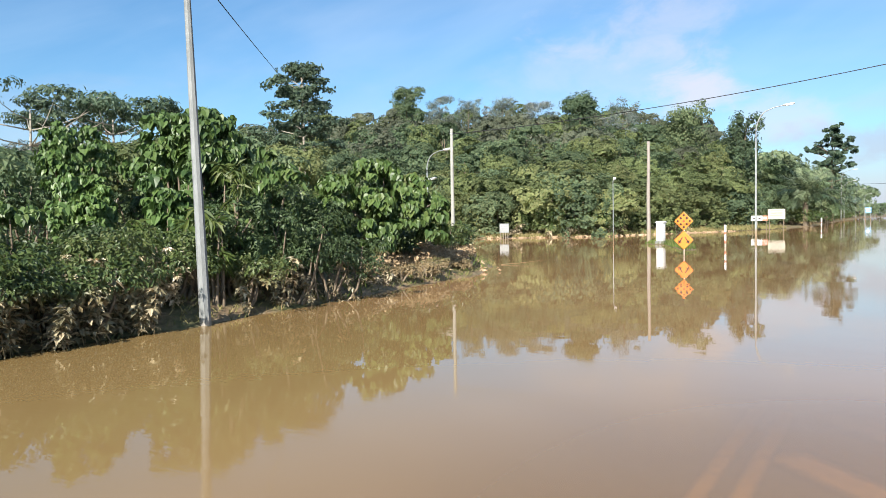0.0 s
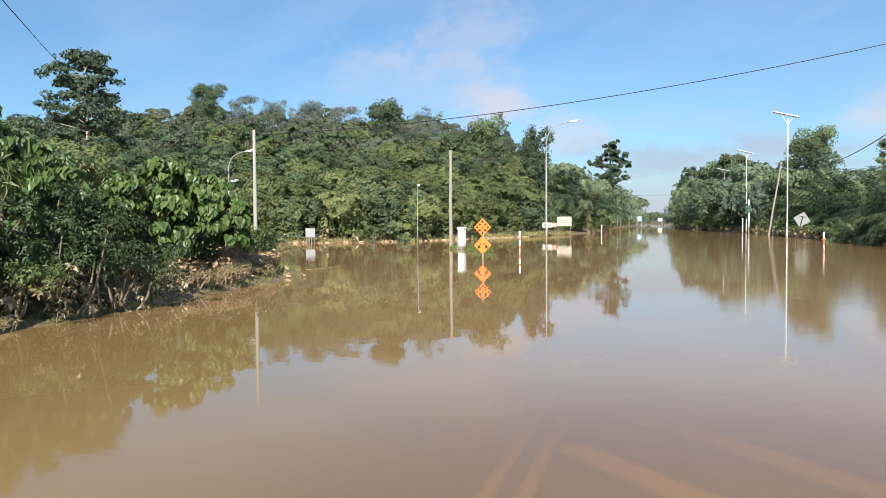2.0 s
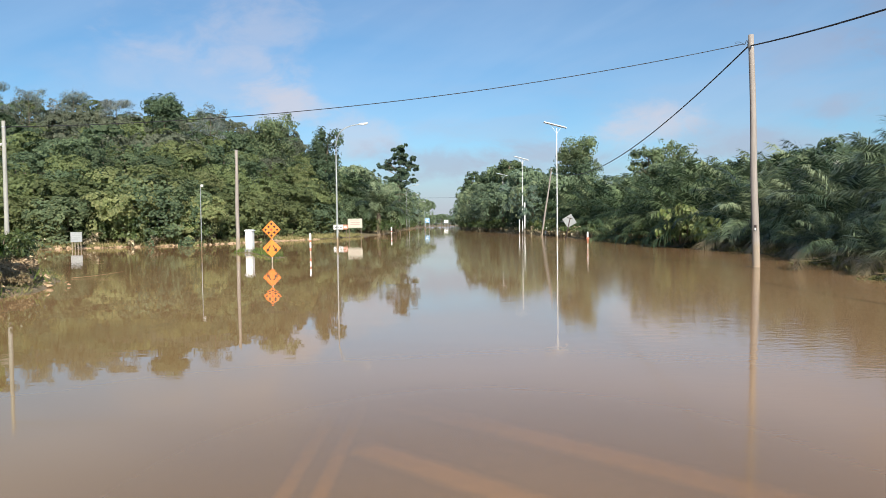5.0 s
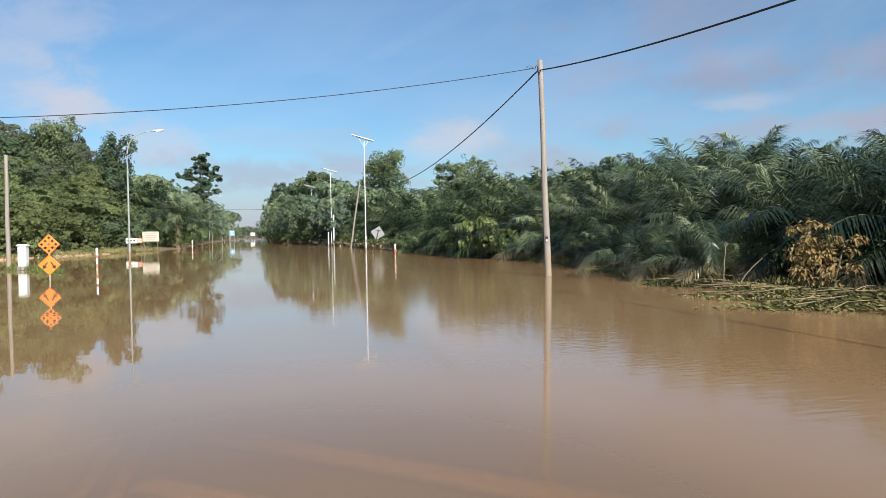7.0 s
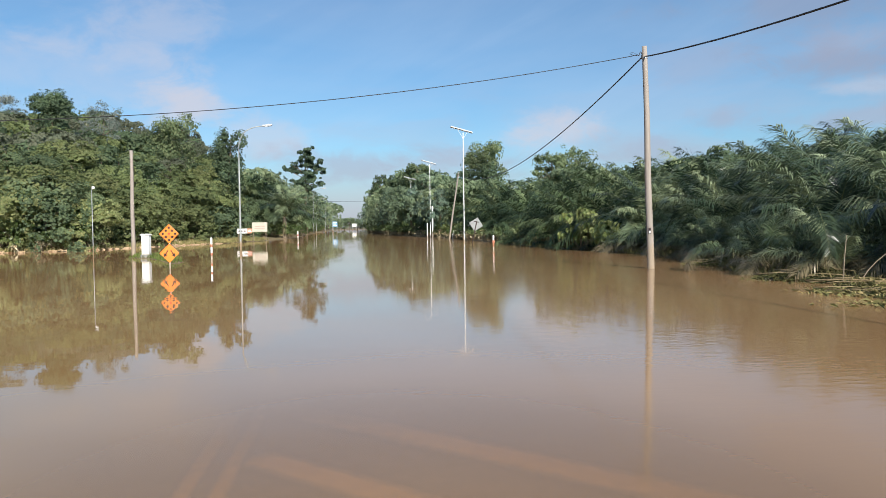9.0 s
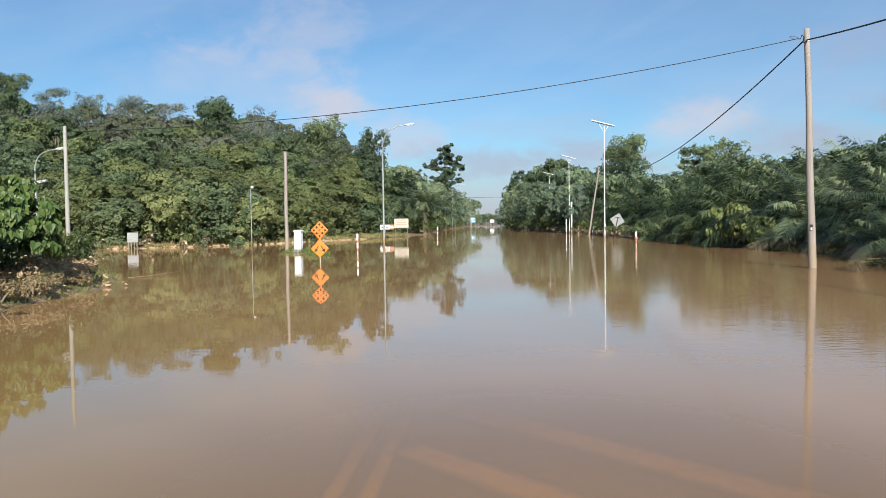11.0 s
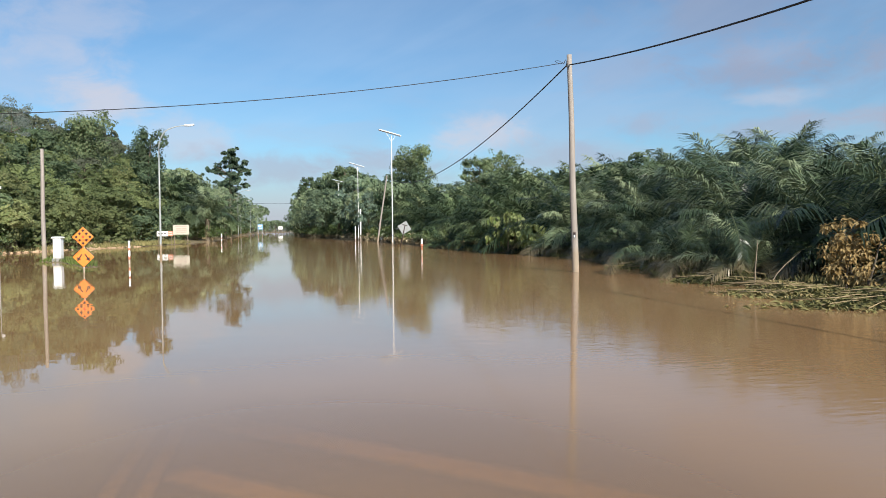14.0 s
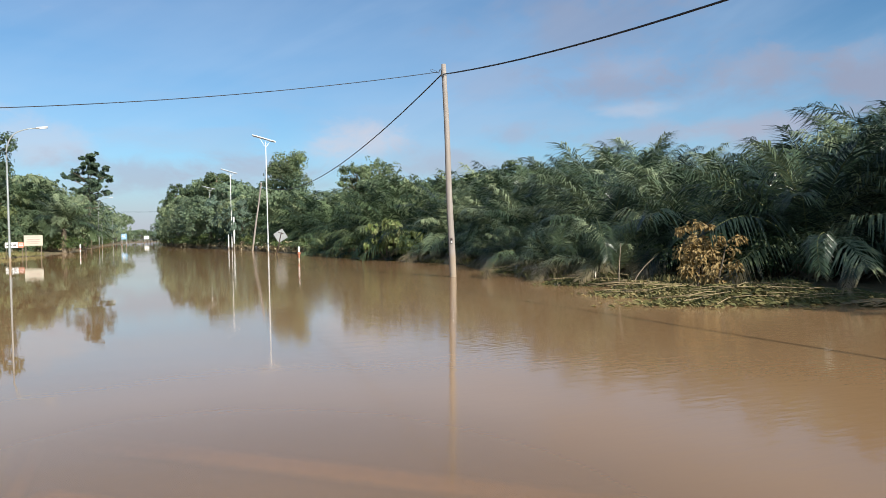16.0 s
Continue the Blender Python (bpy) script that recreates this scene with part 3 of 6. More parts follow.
def part(name, geo, mat, parent, label="", smooth=False, m=None, kind=""):
    me = geo if isinstance(geo, bpy.types.Mesh) else geo.mesh(name, mat, smooth)
    ob = new(name, me)
    ob.parent = parent
    if m is not None:
        ob.matrix_basis = m
    return tagged(ob, label, kind=kind)


def whole(name, geo, mat, label, category, group="", kind="", smooth=False):
    return tagged(new(name, geo.mesh(name, mat, smooth)), label, category, group, kind)


def unit(v):
    v = np.asarray(v, float)
    return v / (np.linalg.norm(v, axis=-1, keepdims=True) + 1e-9)


def arc(points, n):
    """A smooth line through a few points."""
    p = np.asarray(points, float)
    t = np.linspace(0, len(p) - 1, n)
    i = np.clip(t.astype(int), 0, len(p) - 2)
    f = (t - i)[:, None]
    g = np.gradient(p, axis=0)
    a, b, ga, gb = p[i], p[i + 1], g[i], g[i + 1]
    return (2 * f**3 - 3 * f**2 + 1) * a + (f**3 - 2 * f**2 + f) * ga + (-2 * f**3 + 3 * f**2) * b + (f**3 - f**2) * gb


# ---------------------------------------------------------------- land
NEAR_BANK = [(-9.7, -60), (-9.65, 4.5), (-9.45, 7.4), (-9.75, 10.5), (-10.2, 14), (-10.3, 17), (-11.0, 19.5), (-12.6, 23.2), (-16, 26.5), (-40, 36), (-400, 80), (-400, -60)]
FAR_LAND = [(-400, 92), (-60, 60), (-45, 57.5), (-30, 54.6), (-26.5, 56.5), (-21.5, 60), (-18.8, 69), (-14.4, 80.5), (-11.2, 96), (-9.5, 113), (-10.4, 150), (-11.0, 199), (-10.8, 320), (-8.5, 420), (-400, 420)]
RIGHT_LAND = [(16.5, -60), (16.5, 6), (15.8, 9.5), (14.4, 12.6), (12.4, 15.6), (12.2, 17.4), (11.9, 21.3), (13.2, 24.5), (14.4, 29), (14.6, 35), (13.8, 43), (12.8, 50), (12.6, 58), (12.2, 75), (11.4, 96), (8.8, 115), (5.8, 150), (5.0, 200), (4.6, 320), (4.5, 420), (400, 420), (400, -60)]
ISLAND = [(-12.8, 42.4), (-11.7, 42.2), (-9.9, 38.0), (-8.5, 34.6), (-8.1, 35.0), (-9.1, 38.9), (-10.9, 43.5), (-13.0, 45.4)]


# angle of the canopy top by bearing, fitted to the camera's view, and where the wooded shore begins
CAN_A = [-70, -64, -56, -50, -42, -40.6, -35, -30, -26.9, -20.8, -17, -13.7, -9.7, -8.6, -6.5, -5, -2.6, -1.3, 0]
CAN_E = [6.0, 6.0, 6.2, 7.0, 8.4, 8.7, 9.0, 8.8, 8.8, 9.0, 8.4, 7.6, 6.6, 5.6, 4.5, 4.0, 3.7, 1.9, 0.5]
SHORE_A = [-70, -45, -28, -23.6, -19.7, -17.4, -15.8, -12.9, -9.7, -6.1, -3.6, -2.4, -1.3]
SHORE_D = [78, 74, 64, 62.5, 63.5, 72, 71.5, 81, 98, 113.6, 150, 199, 320]
# how the canopy climbs with the depth behind the shore
RISE_D = [0, 5, 10, 20, 32, 46, 62, 80, 100, 125]
RISE_S = [0.36, 0.44, 0.52, 0.64, 0.74, 0.82, 0.89, 0.95, 1.0, 1.0]


def el_at(az):
    return np.interp(az, CAN_A, CAN_E)


def hill_z(x, y):
    """The wooded hill, shaped to fit the camera's view: the ground lies a tree's height under the canopy."""
    az, d = np.degrees(np.arctan2(x, np.maximum(y, 1e-3))), np.hypot(x, y)
    deep = d - np.interp(az, SHORE_A, SHORE_D)
    top = 1.6 + np.minimum(d, 240) * np.tan(np.radians(el_at(az) * np.interp(deep, RISE_D, RISE_S)))
    return np.maximum(top - 6.5, 0) * np.clip(deep / 10, 0, 1) * np.clip((-az - 6.5) / 4, 0, 1) * np.clip((az + 80) / 12, 0, 1) * (y > 0)


def inside_by(poly, x, y):
    """Metres inside the outline (negative outside), for arrays."""
    p = np.array(poly, float)
    q = np.roll(p, -1, 0)
    best = np.full(x.shape, 1e9)
    odd = np.zeros(x.shape, bool)
    for (ax, ay), (bx, by) in zip(p, q):
        ex, ey = bx - ax, by - ay
        t = np.clip(((x - ax) * ex + (y - ay) * ey) / (ex * ex + ey * ey + 1e-9), 0, 1)
        best = np.minimum(best, np.hypot(x - ax - t * ex, y - ay - t * ey))
        if ay != by:
            odd ^= ((ay > y) != (by > y)) & (x < ex * (y - ay) / ey + ax)
    return np.where(odd, best, -best)


def wob(x, y, s=1.0):
    return np.sin(x * 1.7 * s + 0.6) * np.cos(y * 1.3 * s + 1.1) + 0.6 * np.sin(x * 3.9 * s + y * 2.7 * s) + 0.35 * np.sin(y * 7.1 * s - x * 5.3 * s)


def ground_z(x, y):
    x, y = np.asarray(x, float), np.asarray(y, float)
    z = np.full(x.shape, -0.55)
    near, far, right, isl = (inside_by(p, x, y) for p in (NEAR_BANK, FAR_LAND, RIGHT_LAND, ISLAND))
    for d, lift, rise in ((near, 0.35, 1.0), (far, 0.30, 2.2), (right, 0.12, 2.5)):
        dd = d + 0.12 * wob(x, y) + 0.05
        z = np.maximum(z, np.where(dd > 0, lift * np.clip(dd / rise, 0, 1), np.maximum(-0.55, dd * 0.35)))
    z = np.maximum(z, np.where(isl > -0.6, 0.07 * np.clip(isl / 0.5, -1, 1) + 0.03 * wob(x, y, 1.4) * (isl > 0.1), -0.55))
    z = z + hill_z(x, y) * np.clip((far - 3) / 6, 0, 1)
    z = z + np.where(np.maximum(np.maximum(near, far), right) > 0.2, 0.05 * wob(x, y, 0.9), 0)
    z = z + np.clip((y - 430) / 60, 0, 1) * 1.2
    return z


def spread(a, b, step, out_to, grow=1.25):
    inner = list(np.arange(a, b, step))
    s, v = step, b
    up = []
    while v < out_to[1]:
        up.append(v); s *= grow; v += s
    s, v = step, a
    dn = []
    while v > out_to[0]:
        s *= grow; v -= s; dn.append(v)
    return np.array(dn[::-1] + inner + up + [out_to[1]])


gx = spread(-34, 24, 0.45, (-3000, 3000))
gy = spread(-2, 64, 0.5, (-3000, 4000), 1.12)
X, Y = np.meshgrid(gx, gy)
Z = ground_z(X, Y)
g = Geo()
nx = len(gx)
g.put(np.stack([X, Y, Z], -1).reshape(-1, 3), [(r * nx + c, r * nx + c + 1, (r + 1) * nx + c + 1, (r + 1) * nx + c)
                                                for r in range(len(gy) - 1) for c in range(nx - 1)])
ground = whole("ground", g, M_GROUND, "muddy ground with silt and flattened grass above the flood", "ground", kind="structure", smooth=True)

g = Geo().put([(-420, -420, 0), (420, -420, 0), (420, 440, 0), (-420, 440, 0)], [(0, 1, 2, 3)])
water = whole("water", g, M_WATER, "brown silty flood water covering the road", "flood water", kind="structure")

# drowned road: cambered slab under the water, with its markings
g = Geo()
rx = np.linspace(-4.2, 4.4, 9)
ry = np.linspace(-40, 430, 48)
g.put([(x, y, -0.30 - 0.012 * abs(x) - 0.0012 * max(0, y - 6) ** 1.0) for y in ry for x in rx],
      [(r * 9 + c, r * 9 + c + 1, (r + 1) * 9 + c + 1, (r + 1) * 9 + c) for r in range(47) for c in range(8)])
road = whole("road", g, M_ASPHALT, "asphalt road drowned under shallow brown water", "road", kind="structure", smooth=True)


def marking(a, b, width, far=0.0):
    """A painted bar that follows the camber; its edges, and its far end over `far` metres, fade in colour for the
    water's murk.
    """
    a, b = np.array(a, float), np.array(b, float)
    length = np.linalg.norm(b - a)
    d = (b - a) / length
    s = np.array([-d[1], d[0]])
    across = (-0.62, -0.5, -0.3, 0.0, 0.3, 0.5, 0.62)
    shown = (0.0, 0.35, 0.9, 1.0, 0.9, 0.35, 0.0)
    steps = int(length / 0.16)
    verts, keep = [], []
    for k in range(steps + 1):
        p = a + d * length * k / steps
        left = length * (1 - k / steps)
        end = min(1.0, left / far) if far else 1.0
        for c, w in zip(across, shown):
            q = p + s * c * width
            verts.append((q[0], q[1], -0.2988 - 0.012 * np.interp(q[0], rx, abs(rx)) - 0.00048 * max(0, q[1])))
            keep.append(w * end * (1.0 if 0 < k < steps else 0.2))
    n = len(across)
    faces = [(r * n + c, r * n + c + 1, (r + 1) * n + c + 1, (r + 1) * n + c) for r in range(steps) for c in range(n - 1)]
    ob = part("road_marking", Geo().put(verts, faces), M_ROADPAINT, road)
    at = ob.data.attributes.new("paint_share", "FLOAT", "POINT")
    at.data.foreach_set("value", keep)


marking((-1.27, -30), (-1.22, 9.6), 0.13, 4.5)
marking((-1.00, -30), (-0.96, 9.6), 0.13, 4.5)
marking((2.30, 3.02), (-0.86, 6.10), 0.34)
marking((4.2, 3.0), (-1.0, 7.88), 0.40, 2.2)


# ---------------------------------------------------------------- plants
def foliage(r, lobes, clumps, per, leaf, slim=0.55, spread_by=0.32, heart=False, hang=0.35, flat=0.7, shell=(0.72, 1.06), form=0.0, drape=False, thin=0.0):
    """Leaves in clumps over the surface of a few rounded lobes (cx, cy, cz, rx, ry, rz)."""
    lobes = np.asarray(lobes, float)
    w = (lobes[:, 3] * lobes[:, 5]) ** 0.65
    pick = r.choice(len(lobes), clumps, p=w / w.sum())
    u = unit(r.normal(size=(clumps, 3)))
    u[:, 2] = np.where(u[:, 2] < -0.55, -u[:, 2], u[:, 2])
    c, R = lobes[pick, :3], lobes[pick, 3:]
    centre = c + u * R * r.uniform(*shell, (clumps, 1))
    size = spread_by * R.mean(1) * r.uniform(0.6, 1.3, clumps)
    n = clumps * per
    size = np.minimum(size, 1.1)
    ci = np.repeat(np.arange(clumps), per)
    v = unit(r.normal(size=(n, 3)))
    rad = r.uniform(0.2, 1.0, n) ** 0.6
    off = v - thin * (v * u[ci]).sum(1)[:, None] * u[ci]  # thin: how closely the blades keep to the surface
    p = centre[ci] + off * (size[ci] * rad)[:, None] * np.array([1, 1, flat])
    outw = unit(u[ci] * 0.7 + v * 0.8)
    # blades lie shingled over the surface, their faces outwards and up, their tips away from the clump and down
    nn = unit(outw + form * u[ci] + np.array([0, 0, 0.55]) + 0.32 * r.normal(size=(n, 3)))
    d = v * 0.9 + 0.6 * r.normal(size=(n, 3)) + np.array([0, 0, -1.2 * hang])
    d = unit(d - 0.85 * (d * nn).sum(1)[:, None] * nn)
    if drape:  # hanging blades, one over the next, their faces outwards
        side = unit(outw * np.array([1, 1, 0.35]) + 0.25 * r.normal(size=(n, 3)))
        d = unit(np.array([0, 0, -1.0]) + 0.45 * side + 0.35 * r.normal(size=(n, 3)))
        nn = unit(side + np.array([0, 0, 0.45]))
    L = leaf * r.uniform(0.6, 1.25, n)
    return p, d, nn, L, L * slim * r.uniform(0.8, 1.2, n), heart


def limb_set(g, r, top, n, spread_r, trunk_r, base=(0, 0, 0), start=0.45, lean=0.05):
    base = np.array(base, float)
    bend = r.normal(size=3) * lean * top * np.array([1, 1, 0])
    spine = arc([base, base + [bend[0] * 0.3, bend[1] * 0.3, top * 0.4], base + [bend[0], bend[1], top * 0.8], base + [bend[0] * 1.1, bend[1] * 1.1, top]], 9)
    g.tube(spine[::2], np.linspace(trunk_r, trunk_r * 0.25, 5), 6)
    tips = []
    for i in range(n):
        k = r.uniform(start, 0.95)
        a = spine[int(k * 8)]
        th = i / n * 2 * math.pi + r.uniform(-0.5, 0.5)
        reach = spread_r * r.uniform(0.55, 1.0) * (1.15 - 0.4 * k)
        b = a + np.array([math.cos(th) * reach, math.sin(th) * reach, reach * r.uniform(0.25, 0.8)])
        b[2] = min(b[2], base[2] + top * 1.05)
        g.tube(arc([a, (a + b) / 2 + [0, 0, -0.08 * reach], b], 4), np.linspace(trunk_r * 0.42 * (1.1 - k * 0.5), trunk_r * 0.08, 4), 4)
        tips.append(b)
    return np.array(tips)


def tree(name, seed, height, width, label, leaf_mat, bark=None, leaf=0.34, clumps=150, per=9, style="round", at=(0, 0, 0), group="", trunk_r=None, slim=0.55, full=False, crown_from=0.42):
    r = np.random.default_rng(seed)
    e = thing(name, at, label, "tree", group)
    gt = Geo()
    tr = trunk_r or height * 0.016
    if style == "round":
        tips = limb_set(gt, r, height * 0.82, 8, width * 0.42, tr)
        lobes = [(*(t + [0, 0, height * 0.02]), width * r.uniform(0.21, 0.30), width * r.uniform(0.21, 0.30), height * r.uniform(0.13, 0.18)) for t in tips]
        lobes += [(0, 0, height * 0.80, width * 0.34, width * 0.34, height * 0.20), (0, 0, height * 0.52, width * 0.46, width * 0.46, height * 0.28),
                  (width * 0.14, -width * 0.1, height * 0.27, width * 0.42, width * 0.42, height * 0.2)]
    elif style == "tall":
        tips = limb_set(gt, r, height * 0.9, 9, width * 0.40, tr, start=0.3)
        lobes = [(*t, width * r.uniform(0.22, 0.31), width * r.uniform(0.22, 0.31), height * r.uniform(0.11, 0.16)) for t in tips]
        lobes += [(0, 0, height * 0.88, width * 0.22, width * 0.22, height * 0.13), (0, 0, height * 0.6, width * 0.34, width * 0.34, height * 0.2), (0, 0, height * 0.33, width * 0.36, width * 0.36, height * 0.2)]
    elif style == "tier":  # straight stem, flat sprays in tiers, widest low in the crown
        gt.tube(arc([(0, 0, -0.3), (0.1, 0, height * 0.5), (0, 0.05, height * 0.97)], 9), np.linspace(tr, tr * 0.3, 9), 7)
        lobes = []
        for i in range(30):
            k = crown_from + (0.985 - crown_from) * (i + r.uniform(-0.4, 0.4)) / 29.5
            high = (k - crown_from) / (1.0 - crown_from)
            wide = width * 0.5 * np.interp(high, [0.0, 0.15, 0.5, 0.8, 1.0], [0.7, 1.0, 0.85, 0.65, 0.3])
            th = i * 2.4 + r.uniform(-0.4, 0.4)
            reach = wide * r.uniform(0.3, 0.85)
            t = np.array([math.cos(th) * reach, math.sin(th) * reach, height * k - 0.12 * reach])
            a = np.array([0, 0, height * (k - 0.05)])
            gt.tube(arc([a, (a + t) / 2 + [0, 0, 0.02 * height], t], 5), np.linspace(tr * 0.3, tr * 0.08, 5), 4)
            lobes.append((*t, wide * r.uniform(0.30, 0.48), wide * r.uniform(0.30, 0.48), height * r.uniform(0.018, 0.034)))
        lobes.append((0, 0, height * 0.965, width * 0.2, width * 0.2, height * 0.035))
    elif style == "airy":  # forked stem under an open, cloud-like crown with gaps of sky
        tips = limb_set(gt, r, height * 0.9, 15, width * 0.42, tr, start=0.60, lean=0.03)
        lobes = [(*t, width * r.uniform(0.14, 0.22), width * r.uniform(0.14, 0.22), height * r.uniform(0.05, 0.08)) for t in tips]
        lobes += [(r.normal() * width * 0.17, r.normal() * width * 0.17, height * r.uniform(0.66, 0.95), width * 0.16, width * 0.16, height * 0.06) for _ in range(7)]
    elif style == "ragged":  # uneven towers of leaf on one stem, with a limb reaching out low on one side
        limb_set(gt, r, height * 0.93, 11, width * 0.36, tr, start=0.4, lean=0.03)
        lobes = []
        for k, x, wide, deep in ((0.95, 0.04, 0.15, 0.05), (0.89, -0.03, 0.24, 0.06), (0.82, 0.12, 0.27, 0.06), (0.80, -0.30, 0.15, 0.035), (0.74, -0.42, 0.13, 0.03), (0.76, 0.30, 0.18, 0.05),
                                 (0.72, -0.12, 0.22, 0.05), (0.66, 0.16, 0.27, 0.06), (0.60, -0.18, 0.20, 0.05), (0.54, 0.05, 0.22, 0.05)):
            mid = np.array([width * x * 1.25, width * r.uniform(-0.15, 0.15), height * k])
            for _ in range(8):
                size = width * wide * r.uniform(0.25, 0.55)
                lobes.append((*(mid + r.normal(size=3) * [width * wide * 0.75, width * wide * 0.75, height * deep * 0.85]), size, size, size * 0.55))
            gt.tube([(0, 0, height * (k - 0.1)), (width * x * 0.75, 0, height * (k - 0.03)), (width * x * 1.25, 0, height * k)], [tr * 0.3, tr * 0.2, tr * 0.1], 4)
    elif style == "umbrella":
        tips = limb_set(gt, r, height * 0.9, 14, width * 0.62, tr, start=0.5, lean=0.02)
        lobes = [(t[0], t[1], height * r.uniform(0.86, 0.97), width * r.uniform(0.12, 0.22), width * r.uniform(0.12, 0.22), height * 0.035) for t in tips]
    else:  # "thin": dry-looking ridge tree with fine twigs
        tips = limb_set(gt, r, height * 0.95, 16, width * 0.36, tr * 0.7, start=0.35, lean=0.04)
        for t in tips:
            for _ in range(3):
                q = t + r.normal(size=3) * width * 0.10 + [0, 0, width * 0.1]
                gt.tube([t, (t + q) / 2, q], [tr * 0.07, tr * 0.05, tr * 0.02], 3)
        lobes = [(*t, width * 0.17, width * 0.17, height * 0.10) for t in tips]
    part("trunk", gt, bark or M_BARK, e, smooth=True)
    gl = Geo()
    shut = style in ("round", "tall") and not full
    flat = 0.35 if style in ("umbrella", "tier") else 0.85
    gl.leaves(*foliage(r, lobes, clumps, per, leaf, slim, spread_by=0.30 if shut else 0.34, shell=(0.86, 1.03) if shut else (0.45, 1.03), form=1.5 if shut else 0.8, flat=flat,
                       thin=0.72 if shut else 0.0, hang=0.2 if style in ("umbrella", "tier") else 0.4))
    part("crown", gl, leaf_mat, e, kind="stuff")
    return e


def put_at(e, x, y, z, turn, s, sz=None):
    e.matrix_basis = pose(x, y, z, 0, 0, turn) @ Matrix.Diagonal((s, s, sz or s, 1))
    return e


def copy_at(e, x, y, z, turn, s, sz=None):
    c = copy_thing(e, pose(x, y, z, 0, 0, turn))
    return put_at(c, x, y, z, turn, s, sz)


hill_kinds = []
for seed, style, h, w, mat, leaf, clumps, per, label in (
        (11, "round", 9.0, 7.5, L_HILL, 0.29, 160, 26, "broadleaf forest tree with a dense green crown"),
        (12, "round", 8.0, 8.5, L_HILL2, 0.29, 160, 26, "dark green forest tree with a rounded crown"),
        (13, "tall", 11.0, 6.0, L_HILL, 0.29, 150, 26, "tall forest tree with a narrow leafy crown"),
        (14, "tall", 9.5, 5.5, L_HILL2, 0.29, 140, 26, "tall dark forest tree draped with creepers"),
        (15, "round", 6.5, 7.0, L_HILL, 0.29, 140, 26, "bushy light green tree at the wooded foot of the hill"),
        (19, "thin", 9.0, 5.0, L_GREY, 0.22, 150, 9, "thin grey-leaved tree with bare twigs on the ridge")):
    hill_kinds.append((tree("tree", seed, h, w, label, mat, leaf=leaf, slim=1.35, clumps=clumps, per=per, style=style, group="trees on the wooded hill", bark=M_PALEBARK if style == "thin" else M_BARK), h, w))


def far_crown(gt, gl, r, x, y, z, h, w):
    """One crown of the unbroken woods: a stem and a dome of lumps, thick with leaves on top."""
    gt.tube([(x, y, z - 0.4), (x + r.uniform(-0.3, 0.3), y, z + h * 0.5), (x, y, z + h * 0.85)], [0.13, 0.10, 0.04], 4, caps=False)
    lobes = [(x, y, z + h * 0.62, w * 0.44, w * 0.44, h * 0.34)]
    for i in range(7):
        th, rr = i * 2.4 + r.uniform(-0.4, 0.4), w * r.uniform(0.16, 0.42)
        lobes.append((x + math.cos(th) * rr, y + math.sin(th) * rr, z + h * r.uniform(0.55, 0.9) - rr * 0.25, w * r.uniform(0.20, 0.30), w * r.uniform(0.20, 0.30), h * r.uniform(0.12, 0.19)))
    gl.leaves(*foliage(r, lobes, 85, 15, 0.36, 1.3, spread_by=0.30, shell=(0.95, 1.02), form=1.8, flat=0.9, hang=0.3, thin=0.9))


r = np.random.default_rng(5)
used = set()
rows = []
for depth in (1.0, 3.5, 9.0, 15.0, 22.0, 29.0, 37.0, 46.0, 56.0, 66.0, 77.0, 88.0, 100.0, 112.0):
    az = -64.0 if depth > 20 else -52.0
    while az < -7.2:
        d0 = np.interp(az, SHORE_A, SHORE_D)
        d = d0 + depth + r.uniform(-2.0, 2.5) * (depth > 2)
        if az < -11 or depth < 50:
            rows.append((az + r.uniform(-0.6, 0.6), d, depth))
        az += math.degrees((3.4 if depth < 5 else 4.6) / d) * r.uniform(0.7, 1.3)
woods = {k: (Geo(), Geo()) for k in (L_HILL, L_HILL2, L_HAZED)}
for az, d, depth in rows:
    x, y = d * math.sin(radians(az)), d * math.cos(radians(az))
    z = float(ground_z(x, y))
    top = 1.6 + d * math.tan(radians(el_at(az) * np.interp(depth, RISE_D, RISE_S) * (r.uniform(0.90, 1.04) if depth < 90 else r.uniform(0.90, 1.045))))
    h = min(max(top - z, 3.2), 13.0)
    if depth > 30 and (depth < 70 or r.random() > 0.36):
        # more haze-greyed crowns high up, painting in the hill's distance
        gt, gl = woods[(L_HILL, L_HILL2, L_HAZED)[r.choice([0, 1, 0, 1, 2] if depth < 60 else [0, 1, 2, 2, 2])]]
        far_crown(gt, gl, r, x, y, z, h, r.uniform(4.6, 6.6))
        continue
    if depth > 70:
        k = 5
        h *= r.uniform(0.9, 1.02)
    elif depth < 5:
        k = r.choice([4, 0, 4, 1, 2])
    else:
        # darker leaf colours favoured on the left, standing in for its dimmer light
        k = r.choice([1, 3, 1, 0, 3, 2] if az < -23 else [0, 1, 2, 3, 0, 2])
    e, h0, _ = hill_kinds[k]
    s = h / h0
    sxy = np.clip(s * r.uniform(0.9, 1.25), 0.65, 1.25)
    args = (x, y, z - 0.25 - (0.8 if depth < 2 else 0.0), r.uniform(0, 360), sxy, s)
    if k in used:
        copy_at(e, *args)
    else:
        used.add(k)
        put_at(e, *args)
for mat, word in ((L_HILL, "mid-green"), (L_HILL2, "dark green"), (L_HAZED, "haze-greyed olive")):
    e = thing("hill_woods", (0, 0, 0), word + " crowns of the unbroken woods high on the hill", "woods", kind="stuff")
    part("trunks", woods[mat][0], M_BARK, e, kind="stuff")
    part("crowns", woods[mat][1], mat, e, kind="stuff")

